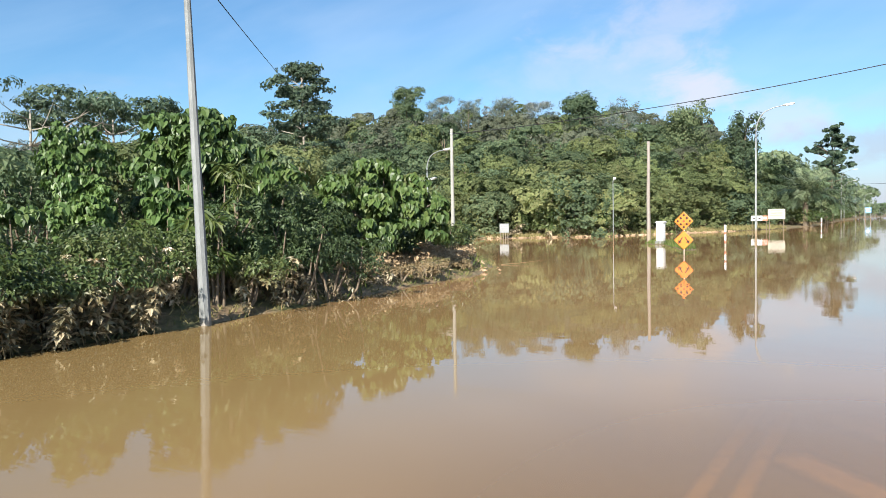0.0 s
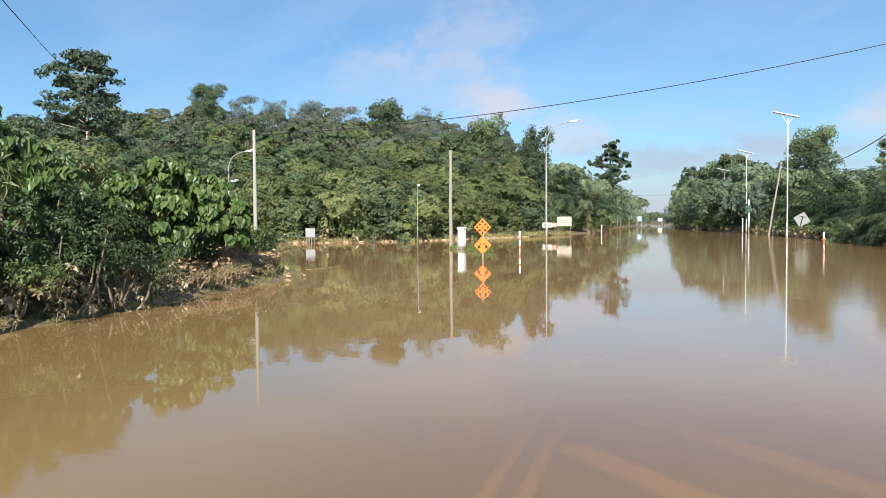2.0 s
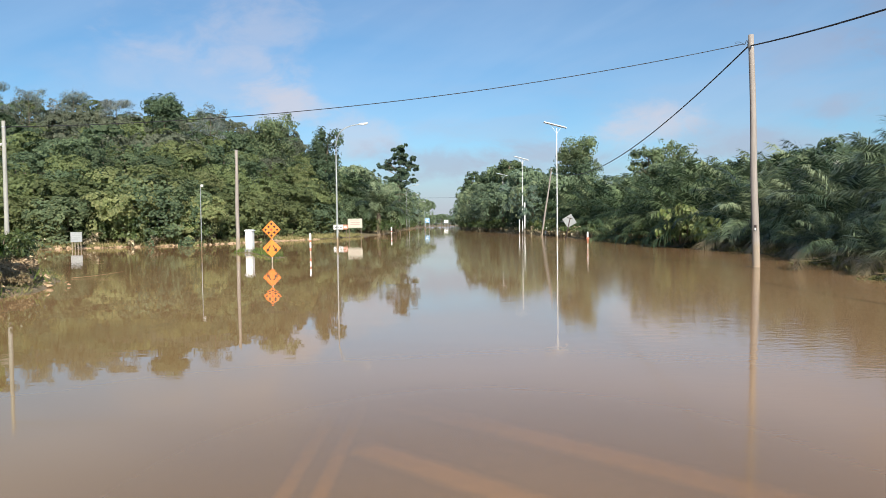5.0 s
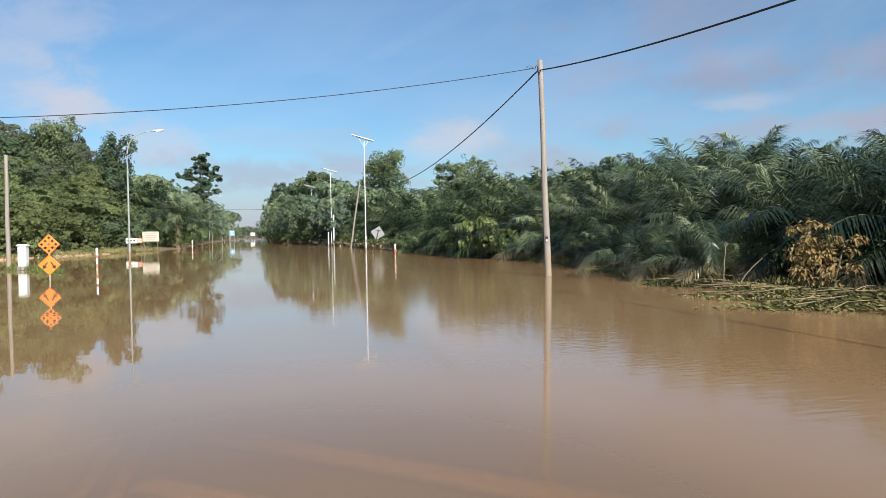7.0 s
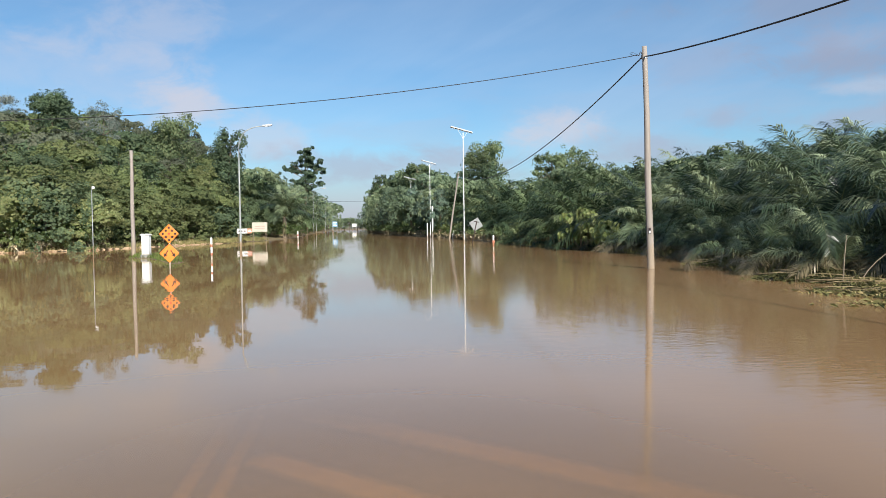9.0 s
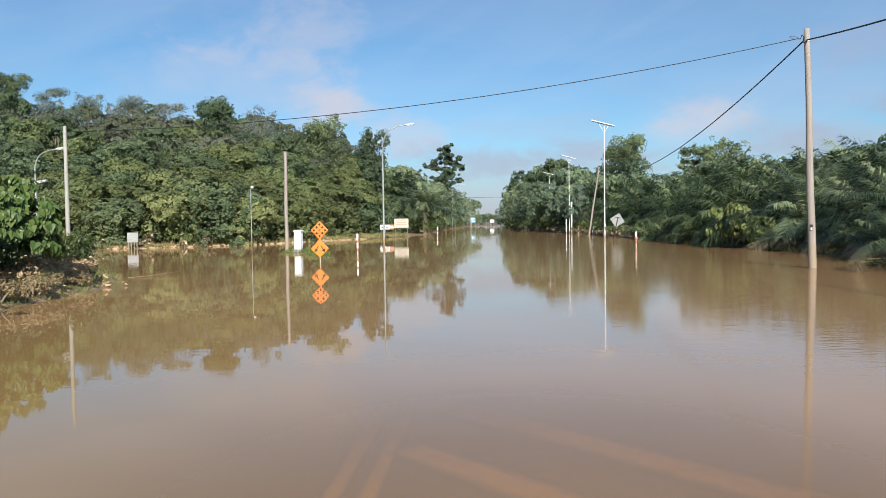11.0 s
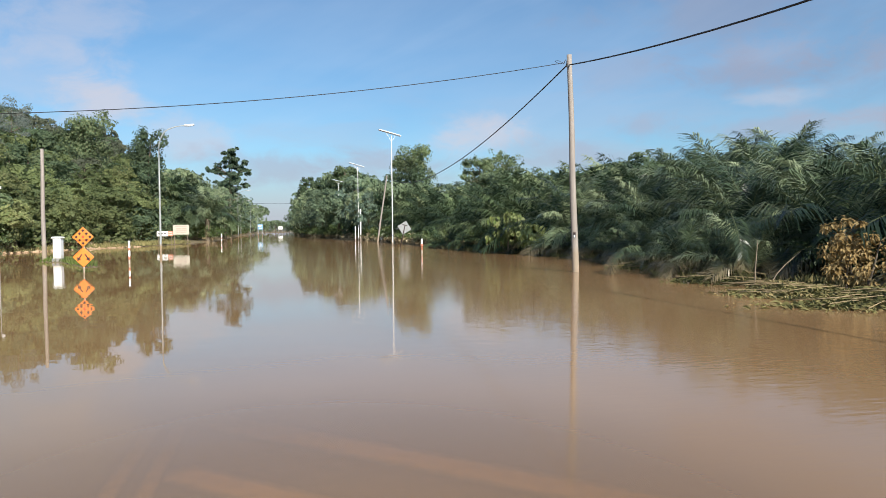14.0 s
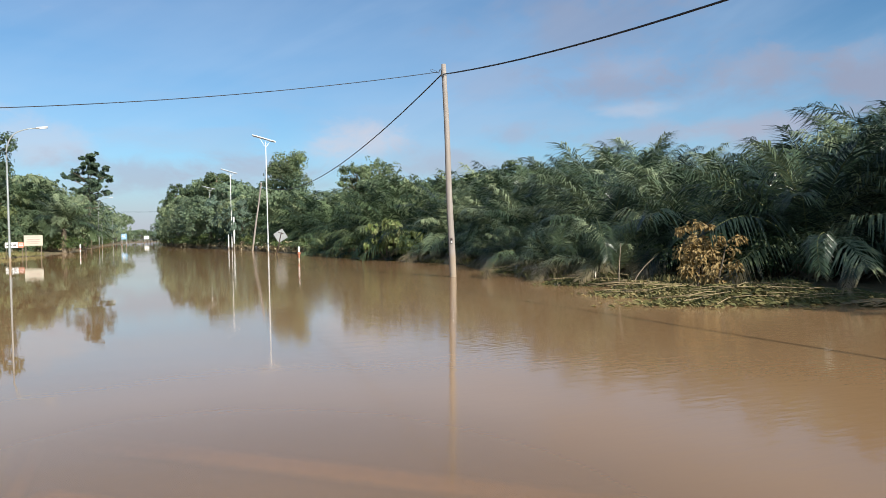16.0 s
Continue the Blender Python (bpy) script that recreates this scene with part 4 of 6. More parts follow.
# named trees that stand clear of the canopy
def polar(az, d):
    return d * math.sin(radians(az)), d * math.cos(radians(az))


def lone(az, d, top_el, width, style, mat, seed, label, clumps, leaf, **kw):
    x, y = polar(az, d)
    z = max(float(ground_z(x, y)), -0.2)
    h = 1.6 + d * math.tan(radians(top_el)) - z
    return tree("tree", seed, h, width, label, mat, leaf=leaf, clumps=clumps, style=style, at=(x, y, z), **kw)


lone(-43.4, 46, 12.3, 6.4, "tier", L_AIRY, 31, "tall slender tree with layered sprays of leaves", 520, 0.22, per=20, slim=0.7, bark=M_PALEBARK, crown_from=0.56, trunk_r=0.12)
lone(-62.5, 33, 9.2, 7.0, "umbrella", L_AIRY, 32, "spreading tree with a flat umbrella crown", 330, 0.18, per=16, bark=M_PALEBARK)
lone(-57.0, 34, 9.0, 6.0, "umbrella", L_AIRY, 33, "spreading tree with a flat umbrella crown", 270, 0.18, per=16, bark=M_PALEBARK)
lone(-35.0, 150, 10.4, 7.5, "tall", L_HILL2, 34, "dark round-headed tree standing over the ridge", 240, 0.34, per=22, slim=0.8, full=True)
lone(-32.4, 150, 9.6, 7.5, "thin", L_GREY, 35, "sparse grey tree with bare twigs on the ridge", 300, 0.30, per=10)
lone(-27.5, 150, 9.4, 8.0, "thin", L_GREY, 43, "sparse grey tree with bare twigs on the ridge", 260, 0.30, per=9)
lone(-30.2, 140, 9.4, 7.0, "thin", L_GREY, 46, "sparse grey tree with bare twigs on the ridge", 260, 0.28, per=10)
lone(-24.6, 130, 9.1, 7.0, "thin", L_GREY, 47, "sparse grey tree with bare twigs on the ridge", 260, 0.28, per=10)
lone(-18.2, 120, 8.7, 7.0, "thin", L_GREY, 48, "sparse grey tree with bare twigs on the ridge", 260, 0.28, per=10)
lone(-21.3, 125, 9.8, 6.0, "round", L_HILL2, 36, "round-crowned tree rising over the ridge", 240, 0.34, per=24, slim=0.9, full=True)
lone(-13.8, 118, 8.3, 8.0, "round", L_HILL2, 37, "dark broad tree on the shoulder of the hill", 240, 0.34, per=24, slim=0.9, full=True)
lone(-9.9, 112, 7.6, 5.4, "tall", L_HILL2, 38, "narrow dark tree draped with creepers at the end of the hill", 230, 0.34, per=24, slim=0.9, full=True)
lone(-3.8, 165, 6.2, 7.6, "ragged", L_AIRY, 39, "tall lone tree with a ragged dark crown", 560, 0.44, per=17, slim=0.8)
lone(10.4, 112, 6.8, 7.4, "airy", L_HILL2, 40, "tall tree with an open airy crown over the palms", 300, 0.34, per=15, slim=0.8, trunk_r=0.26)
lone(10.3, 110, 4.7, 7.5, "round", L_HILL2, 56, "broad dark tree below a taller crown", 170, 0.36, per=20, slim=0.85, full=True)
lone(15.9, 92, 5.7, 5.5, "airy", L_HILL2, 41, "open-crowned dark tree behind the palms", 130, 0.32, per=13, slim=0.8)
lone(17.2, 95, 6.0, 6.0, "airy", L_HILL2, 44, "open-crowned dark tree behind the palms", 140, 0.32, per=13, slim=0.8)
lone(2.0, 200, 4.2, 6.0, "airy", L_HILL2, 49, "slender dark tree at the water along the road", 150, 0.44, per=16, slim=0.8)
lone(3.4, 160, 4.6, 6.0, "airy", L_HILL2, 50, "slender dark tree at the water along the road", 150, 0.44, per=16, slim=0.8)
lone(4.9, 150, 5.2, 6.0, "airy", L_HILL2, 42, "tall roadside tree behind the street lamps", 200, 0.42, per=18, slim=0.8)

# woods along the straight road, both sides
# the first three kinds carry distance haze in their leaf colour
belt = [tree("tree", 51, 9.0, 7.0, "roadside tree with a full green crown", L_FARHAZE, clumps=105, per=18, leaf=0.42, slim=0.85, group="trees along the flooded road", at=(-14.5, 121, 0)),
        tree("tree", 52, 10.0, 6.5, "tall roadside tree with dark leaves", L_FARHAZE2, clumps=105, per=18, leaf=0.42, slim=0.85, style="tall", group="trees along the flooded road", at=(12.5, 118, 0)),
        tree("tree", 53, 6.0, 6.5, "bushy roadside tree leaning over the water", L_FARHAZE, clumps=95, per=18, leaf=0.42, slim=0.85, group="trees along the flooded road", at=(9.5, 124, 0))]
belt += [tree("tree", 54, 8.0, 7.5, "broad dark green tree behind the palms", L_HILL2, clumps=120, per=26, leaf=0.30, slim=0.8, group="trees along the flooded road", at=(34, 66, 0)),
         tree("tree", 55, 9.0, 6.0, "tall dark green tree behind the palms", L_HILL2, clumps=120, per=26, leaf=0.30, slim=0.8, style="tall", group="trees along the flooded road", at=(38, 70, 0))]
BELT_H = (9.0, 10.0, 6.0, 8.0, 9.0)
r = np.random.default_rng(9)
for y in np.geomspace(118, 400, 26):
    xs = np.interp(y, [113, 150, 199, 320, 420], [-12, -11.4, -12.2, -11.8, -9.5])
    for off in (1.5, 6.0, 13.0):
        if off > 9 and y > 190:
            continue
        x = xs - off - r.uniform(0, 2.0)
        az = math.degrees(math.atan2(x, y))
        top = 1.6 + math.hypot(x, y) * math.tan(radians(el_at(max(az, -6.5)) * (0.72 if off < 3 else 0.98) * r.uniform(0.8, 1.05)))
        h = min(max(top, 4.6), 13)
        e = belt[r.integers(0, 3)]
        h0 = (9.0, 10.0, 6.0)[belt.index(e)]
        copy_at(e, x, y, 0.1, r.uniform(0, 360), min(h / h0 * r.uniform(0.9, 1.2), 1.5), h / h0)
RIGHT_A = [0.3, 0.9, 1.6, 2.2, 3.2, 4.8, 7.7, 12, 14, 22, 30]
RIGHT_E = [0.8, 2.2, 3.7, 4.2, 4.0, 4.4, 3.8, 3.5, 3.9, 4.4, 4.9]
for y in list(np.geomspace(62, 380, 30)):
    xs = np.interp(y, [58, 75, 96, 115, 150, 200, 320], [12.8, 12.4, 11.6, 9.0, 6.0, 5.2, 4.8])
    for off in (1.8, 6.5, 13.0, 21.0):
        if y < 100 and off < 9 or off > 16 and y > 130:
            continue
        x = xs + off + r.uniform(-0.6, 2.0)
        az = math.degrees(math.atan2(x, y))
        top = 1.6 + math.hypot(x, y) * math.tan(radians(np.interp(az, RIGHT_A, RIGHT_E) * (0.72 if off < 3 else 0.96) * r.uniform(0.72, 1.12)))
        h = min(max(top, 4.6), 14)
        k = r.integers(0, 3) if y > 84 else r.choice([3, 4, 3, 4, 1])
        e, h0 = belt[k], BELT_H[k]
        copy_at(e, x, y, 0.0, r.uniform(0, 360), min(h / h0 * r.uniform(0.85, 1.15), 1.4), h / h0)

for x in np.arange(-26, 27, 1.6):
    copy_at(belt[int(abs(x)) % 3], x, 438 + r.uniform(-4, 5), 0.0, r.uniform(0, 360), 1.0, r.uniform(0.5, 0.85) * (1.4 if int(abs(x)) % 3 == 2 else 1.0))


# ------------------------------------------------ oil palms
def frond_mesh(seed, length, droop, lift, pairs=62, half=0.018):
    """One feather leaf along +x: midrib that rises and arches over, with two ranks of hanging leaflets."""
    r = np.random.default_rng(seed)
    t = np.linspace(0, 1, 12)
    x = length * (t - 0.14 * droop * t**3)
    z = length * (0.30 * t - (0.16 + 0.44 * droop) * t**2.7)
    y = 0.06 * length * np.sin(t * 2.2) * r.uniform(-1, 1)
    rib = np.stack([x, y, z], 1)
    g1 = Geo().tube(rib, np.linspace(0.028, 0.005, 12) * (length / 3.5) ** 0.5, 3)
    tt = np.repeat(np.linspace(0.17, 0.99, pairs), 2) + r.normal(size=pairs * 2) * 0.004
    side = np.tile([1.0, -1.0], pairs)
    p = np.stack([np.interp(tt, t, rib[:, i]) for i in range(3)], 1)
    dirx = np.gradient(rib, axis=0)
    tang = unit(np.stack([np.interp(tt, t, dirx[:, i]) for i in range(3)], 1))
    lat = unit(np.cross(tang, [0, 0, 1.0])) * side[:, None]
    up = unit(np.cross(lat, tang) * side[:, None])
    n = len(tt)
    L = length * 0.30 * np.sin(np.clip(0.24 + tt * 0.63, 0, 1) * math.pi) ** 0.6 * r.uniform(0.75, 1.1, n)
    d = unit(lat + tang * (0.45 + 0.8 * tt)[:, None] + up * r.uniform(-0.30, 0.60, n)[:, None] + 0.10 * r.normal(size=(n, 3)))
    sag = (0.26 + 0.40 * droop) * r.uniform(0.4, 1.7, n)
    down = np.array([-math.sin(radians(lift)), 0, -math.cos(radians(lift))])  # true down once the leaf stands at its angle
    mid = p + unit(d + down * 0.25 * sag[:, None]) * (L * 0.42)[:, None]
    tip = mid + unit(d + down * sag[:, None] * 1.8) * (L * 0.62)[:, None]
    wv = unit(np.cross(d, up)) * (half * r.uniform(0.8, 1.2, n))[:, None]
    verts = np.stack([p - wv * 0.5, p + wv * 0.5, mid + wv, mid - wv, tip], 1).reshape(-1, 3)
    base = (np.arange(n) * 5)[:, None]
    faces = [tuple(f) for f in (base + np.array([0, 1, 2, 3])).tolist()] + [tuple(f) for f in (base + np.array([3, 2, 4])).tolist()]
    g2 = Geo().put(verts, faces)
    return g1, g2


FROND, FROND_FAR = [], []
for i, (ln, dr, li) in enumerate(((3.9, 0.62, 38), (3.8, 0.85, 14), (3.3, 1.2, -5), (3.8, 0.38, 60))):
    g1, g2 = frond_mesh(70 + i, ln, dr, li, 54, 0.021)
    FROND.append((g1.mesh("midrib", M_RACHIS, True), g2.mesh("frond", L_PALM)))
    g1, g2 = frond_mesh(80 + i, ln, dr, li, 34, 0.036)
    FROND_FAR.append((g1.mesh("midrib", M_RACHIS, True), g2.mesh("frond", L_PALMFAR)))


def oil_palm(x, y, z, seed, height, scale=1.0, fronds=24, label="young oil palm with arching dark green fronds", tall=False, fronds_of=FROND):
    r = np.random.default_rng(seed)
    e = thing("oil_palm", (x, y, z), label, "palm", "oil palms on the flooded bank")
    g = Geo()
    th = max(0.25, height - 2.7 * scale)
    g.tube(arc([(0, 0, -0.4), (0.03, 0.02, th * 0.5), (0, 0, th)], 7), [0.34, 0.33, 0.31, 0.31, 0.30, 0.28, 0.16], 9)
    for k in range(34):  # stubs of cut fronds
        a, h = k * 2.4, th * (k + 1) / 35
        d = np.array([math.cos(a), math.sin(a), 0.9])
        p = np.array([math.cos(a) * 0.26, math.sin(a) * 0.26, h])
        g.tube([p, p + d * 0.16], [0.07, 0.045], 4)
    part("trunk", g, M_BARK, e, smooth=True)
    for k in range(fronds):
        f = (k + 0.5) / fronds * (0.62 if tall else 0.82)
        lift = (80 - 98 * f if tall else 88 - 82 * f) + r.uniform(-8, 8)          # inner leaves stand, outer ones hang
        kind = 3 if f < 0.26 else 0 if f < 0.55 else 1 if f < 0.82 else 2
        rib, leaf = fronds_of[kind]
        m = pose(0, 0, th, 0, 0, k * 137.5 + r.uniform(-12, 12)) @ pose(0, 0, 0, r.uniform(-14, 14), -lift + 18, 0) @ Matrix.Scale(scale * r.uniform(0.88, 1.12), 4)
        fo = part("frond", leaf, None, e, m=m, kind="stuff")
        part("midrib", rib, None, fo)
    return e


r = np.random.default_rng(21)
palms = []
# front row along the right bank, then rows behind
PALM_A = [6, 9, 12, 14, 17, 21, 24, 26, 30, 33.5, 38.4, 41, 44.7, 46.5, 48.6, 51, 53, 60]
PALM_E = [3.2, 3.6, 3.7, 3.9, 4.3, 4.6, 4.9, 4.8, 5.0, 5.9, 7.1, 6.6, 6.6, 7.3, 8.9, 8.2, 8.6, 8.8]
for row, off in enumerate((2.2, 5.6, 9.5, 14.0)):
    y = 10.5 + row * 1.1
    while y < (104 if row < 2 else 62):
        xs = np.interp(y, [6, 9.5, 13, 17.4, 21.3, 24.5, 29, 35, 43, 50, 58, 75, 100], [17.6, 17.0, 15.6, 14.2, 13.2, 13.8, 14.6, 14.8, 14.0, 13.0, 12.8, 12.4, 11.0])
        palms.append((xs + off + (2.4 if y > 56 else 0.0) + r.uniform(-0.7, 0.9), y + r.uniform(-0.6, 0.6), row))
        y += (3.0 + 0.035 * y) * r.uniform(0.85, 1.2)
for i, (x, y, row) in enumerate(palms):
    az, d = math.degrees(math.atan2(x, y)), math.hypot(x, y)
    top = 1.6 + d * math.tan(radians(np.interp(az, PALM_A, PALM_E) * ((0.74, 0.92, 1.0, 1.0) if az < 41 else (0.93, 0.97, 1.0, 1.0))[row] * r.uniform(0.88, 1.06)))
    top = min(top, 7.4) * np.interp(az, [18, 24, 38, 42, 49, 51.5], [1.0, 1.07, 1.06, 0.94, 0.88, 1.04])
    oil_palm(x, y, float(ground_z(x, y)) - 0.1, 300 + i, max(top - 0.8, 1.6), scale=np.clip(top / 4.1, 0.72, 1.15), fronds=26 if row < 2 else 18, tall=az > 41, fronds_of=FROND if y < 40 else FROND_FAR)
y = 18.5
while y < 62:  # young palms without stems along the water
    x = np.interp(y, [17.4, 21.3, 24.5, 29, 35, 43, 50, 58, 62], [13.4, 12.9, 14.0, 15.2, 15.4, 14.6, 13.6, 13.2, 13.2]) + r.uniform(-0.2, 0.7)
    oil_palm(x, y, float(ground_z(x, y)) - 0.2, 440 + int(y * 3), 1.2, scale=r.uniform(0.42, 0.62), fronds=15, label="stemless young oil palm at the water's edge", fronds_of=FROND if y < 40 else FROND_FAR)
    y += r.uniform(1.8, 3.0)
# palms out of view, added to throw shade over the right bank
for k, (x, y) in enumerate(((16.4, 1.5), (17.4, 5.2), (19.5, 8.0), (20.5, 3.0), (18.0, -2.0), (22.5, 6.5), (15.6, -2.4), (15.8, -9.5))):
    oil_palm(x, y, 0.0, 380 + k, 5.5 + 0.3 * (k % 3), scale=1.2, fronds=22, tall=True)
for az, d, el, s in ((-6.3, 122, 3.6, 1.3), (-7.4, 118, 4.2, 1.3), (-4.2, 140, 2.4, 1.4), (-8.4, 116, 4.6, 1.2)):
    x, y = polar(az, d)
    oil_palm(x, y, 0.0, int(400 - az * 10), 1.6 + d * math.tan(radians(el)) - 1.2, scale=s, fronds=24, label="tall oil palm at the edge of the wood", fronds_of=FROND_FAR)
x, y = polar(-5.5, 109)
oil_palm(x, y, 0.0, 452, 7.2, scale=1.45, fronds=30, label="tall dark oil palm with arching fronds below the hill")


def fallen_frond(x, y, z, turn, pitch, s, kind=1):
    rib, leaf = FROND[kind]
    e = thing("palm_frond", (x, y, z), "broken palm frond hanging over the flooded bank", "palm frond")
    fo = part("frond", leaf, None, e, m=pose(0, 0, 0, 0, 0, turn) @ pose(0, 0, 0, 10, pitch, 0) @ Matrix.Scale(s, 4), kind="stuff")
    part("midrib", rib, None, fo)


for az, d, z, turn, pitch, s in ((50.6, 16.8, 1.45, 215, 18, 0.42), (53.5, 16.5, 0.8, 190, 8, 0.32), (34.6, 22.5, 2.0, 250, 35, 0.58), (28.5, 25.8, 0.9, 200, 10, 0.55)):
    fallen_frond(*polar(az, d), z, turn, pitch, s)

# ------------------------------------------------ banks: shrubs, climbers, grass, drift
def shrub(x, y, seed, height, width, mat, leaf, label, clumps=60, per=16, heart=False, slim=0.6, muddy=0.0, hang=0.4, stems=5, name="shrub", category="shrub", low=0.25, depth=None, drape=None):
    """Several stems from one root with leaves over lobes; muddy: share of silted leaves low down."""
    r = np.random.default_rng(seed)
    z = float(ground_z(x, y))
    depth = depth or width
    e = thing(name, (x, y, z), label, category)
    g = Geo()
    lobes = []
    for i in range(stems):
        th = r.uniform(0, 2 * math.pi)
        rr = r.uniform(0.15, 0.5)
        top = np.array([math.cos(th) * rr * width, math.sin(th) * rr * depth, height * r.uniform(0.62, 0.9)])
        b = np.array([r.uniform(-0.1, 0.1), r.uniform(-0.1, 0.1), -0.25])
        g.tube(arc([b, (b + top) / 2 + r.normal(size=3) * 0.08 * width, top], 7), np.linspace(0.035, 0.008, 7) * (1 + height * 0.12), 5)
        if name != "shrub":
            part("stem", g, M_BARK, e, smooth=True)
            g = Geo()
        lobes.append((*top, width * r.uniform(0.22, 0.36), depth * r.uniform(0.22, 0.36), height * r.uniform(0.10, 0.2)))
        lobes.append((top[0] * 0.8, top[1] * 0.8, height * r.uniform(low, max(0.6, low + 0.15)), width * r.uniform(0.26, 0.42), depth * r.uniform(0.26, 0.42), height * r.uniform(0.14, 0.24) * (1.0 if low < 0.6 else 0.45)))
    if name == "shrub":
        part("stem", g, M_BARK, e, smooth=True)
    gl = Geo()
    gl.leaves(*foliage(r, lobes, clumps, per, leaf, slim, 0.42, heart, hang, drape=heart if drape is None else drape))
    part("foliage", gl, mat, e, kind="stuff")
    if muddy:
        gm, gs = Geo(), Geo()
        k = int(muddy) // 2
        P, D, N, L = [], [], [], []
        for _ in range(k):  # thin stalks, each with a few whorls of drooping silted blades
            foot = np.array([r.uniform(-0.30, 0.37) * width, r.uniform(-0.55, 0.5) * depth, -0.1])
            tip = foot + [r.normal() * 0.17, r.normal() * 0.17, min(height * 0.9, 1.05) * r.uniform(0.4, 1.0)]
            gs.tube(arc([foot, (foot + tip) / 2 + r.normal(size=3) * 0.04, tip], 4), [0.007, 0.006, 0.005, 0.003], 3, caps=False)
            for q in np.linspace(0.22, 1.0, 5):
                n = int(r.integers(7, 13))
                th = np.arange(n) / n * 2 * math.pi + r.uniform(0, 6) + r.normal(size=n) * 0.2
                fall = r.uniform(-0.7, 0.45, n)
                P.append(np.tile(foot + (tip - foot) * q, (n, 1)) + r.normal(size=(n, 3)) * 0.015)
                D.append(unit(np.stack([np.cos(th), np.sin(th), fall], 1)))
                N.append(unit(np.stack([0.4 * np.cos(th), 0.4 * np.sin(th), np.ones(n)], 1) + 0.25 * r.normal(size=(n, 3))))
                L.append(leaf * r.uniform(1.1, 2.0, n) * (0.75 + 0.25 * q))
        P, D, N, L = (np.concatenate(q) for q in (P, D, N, L))
        gm.leaves(P, D, N, L, L * 0.52, False, 0.12, 0.30)
        part("silted_stalk", gs, M_STALK, e, "bare silt-coated stalks", kind="stuff")
        part("silted_foliage", gm, L_MUDDY, e, "leaves coated in dried tan silt", kind="stuff")
    return e


r = np.random.default_rng(33)
# left bank, front hedge at the water: low shrubs with silt-coated feet
y = 1.5
i = 0
while y < 11.6:
    h = r.uniform(0.95, 1.3) * (1.0 if y < 9 else 1.25)
    xx = -9.78 - r.uniform(0, 0.25) - (0.55 if abs(y - 7.3) < 1.15 else 0.0)
    # past y 9.3 the hedge's shade is painted into its leaf colour
    shrub(xx, y, 500 + i, h, 1.7, L_SHRUB if y < 9.3 else L_SHADED, 0.088, "leafy bank shrub with silt-coated lower leaves", clumps=70, per=44, muddy=112 if y < 7.7 else 8, slim=0.5, stems=8, low=0.5)
    y += r.uniform(0.95, 1.3)
    i += 1
# the shaded end of the bank, its shade painted into the leaves
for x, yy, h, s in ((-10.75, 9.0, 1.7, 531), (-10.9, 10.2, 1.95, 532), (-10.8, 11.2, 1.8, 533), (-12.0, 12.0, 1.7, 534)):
    shrub(x, yy, s, h, 1.5, L_SHADED, 0.10, "dense shrub overhanging the end of the bank, shade in its leaf colour", clumps=90, per=34, slim=0.55, stems=7)
y = 0.5
while y < 11.0:
    # every second shrub carries painted shade in its leaf colour
    shrub(-11.6 - r.uniform(0, 0.6), y, 540 + i, r.uniform(0.95, 1.25), 2.1, L_SHRUB if i % 2 else L_SHADED, 0.10, "dense green shrub on the bank", clumps=110, per=38, slim=0.55, stems=7)
    y += r.uniform(1.3, 1.8)
    i += 1
# big heart-leaved climbers over taller bushes
# the two at 19.6 m are added behind the others to shade the hollow
for az, d, h, w, seed, n, leaf, low in ((-60.0, 16.6, 3.25, 0.95, 602, 190, 0.115, 0.05), (-59.0, 16.0, 2.3, 0.85, 603, 140, 0.115, 0.05), (-52.8, 17.6, 3.75, 1.25, 605, 120, 0.18, 0.72), (-50.0, 17.9, 3.8, 1.35, 606, 130, 0.18, 0.72),
                                        (-53.6, 15.2, 2.3, 0.75, 607, 60, 0.18, 0.3), (-53.6, 19.6, 3.8, 1.8, 608, 55, 0.18, 0.8), (-64.5, 15.0, 1.8, 1.5, 609, 70, 0.13, 0.12), (-50.6, 19.6, 3.8, 1.8, 610, 55, 0.18, 0.8)):
    x, y = polar(az, d)
    shrub(x, y, seed, h, w, L_BIG, leaf, "tall bush smothered by heart-leaved climbers", clumps=n, per=24, heart=True, slim=0.95, hang=0.9, stems=6, name="climber_bush", category="bush", low=low)


for az, d, h, w, seed, n in ((-49.2, 13.9, 2.4, 0.42, 640, 13), (-55.8, 13.6, 1.5, 0.6, 642, 12), (-50.6, 13.0, 1.7, 0.5, 643, 14), (-52.0, 13.2, 1.5, 0.6, 644, 14)):
    shrub(*polar(az, d), seed, h, w, L_YOUNG, 0.27, "young sapling with narrow yellow-green leaves", clumps=n, per=15, slim=0.26, hang=0.6, stems=5, name="sapling", category="sapling", low=0.35)
# fills the hollows under the climbers, their shade painted into the leaves
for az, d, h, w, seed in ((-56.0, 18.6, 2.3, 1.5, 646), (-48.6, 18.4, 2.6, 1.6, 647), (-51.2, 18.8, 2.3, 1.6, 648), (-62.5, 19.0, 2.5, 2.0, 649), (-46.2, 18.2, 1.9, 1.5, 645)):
    shrub(*polar(az, d), seed, h, w, L_SHADED, 0.13, "dark small-leaved shrub under the climbers", clumps=70, per=22, slim=0.6, stems=6, low=0.1)
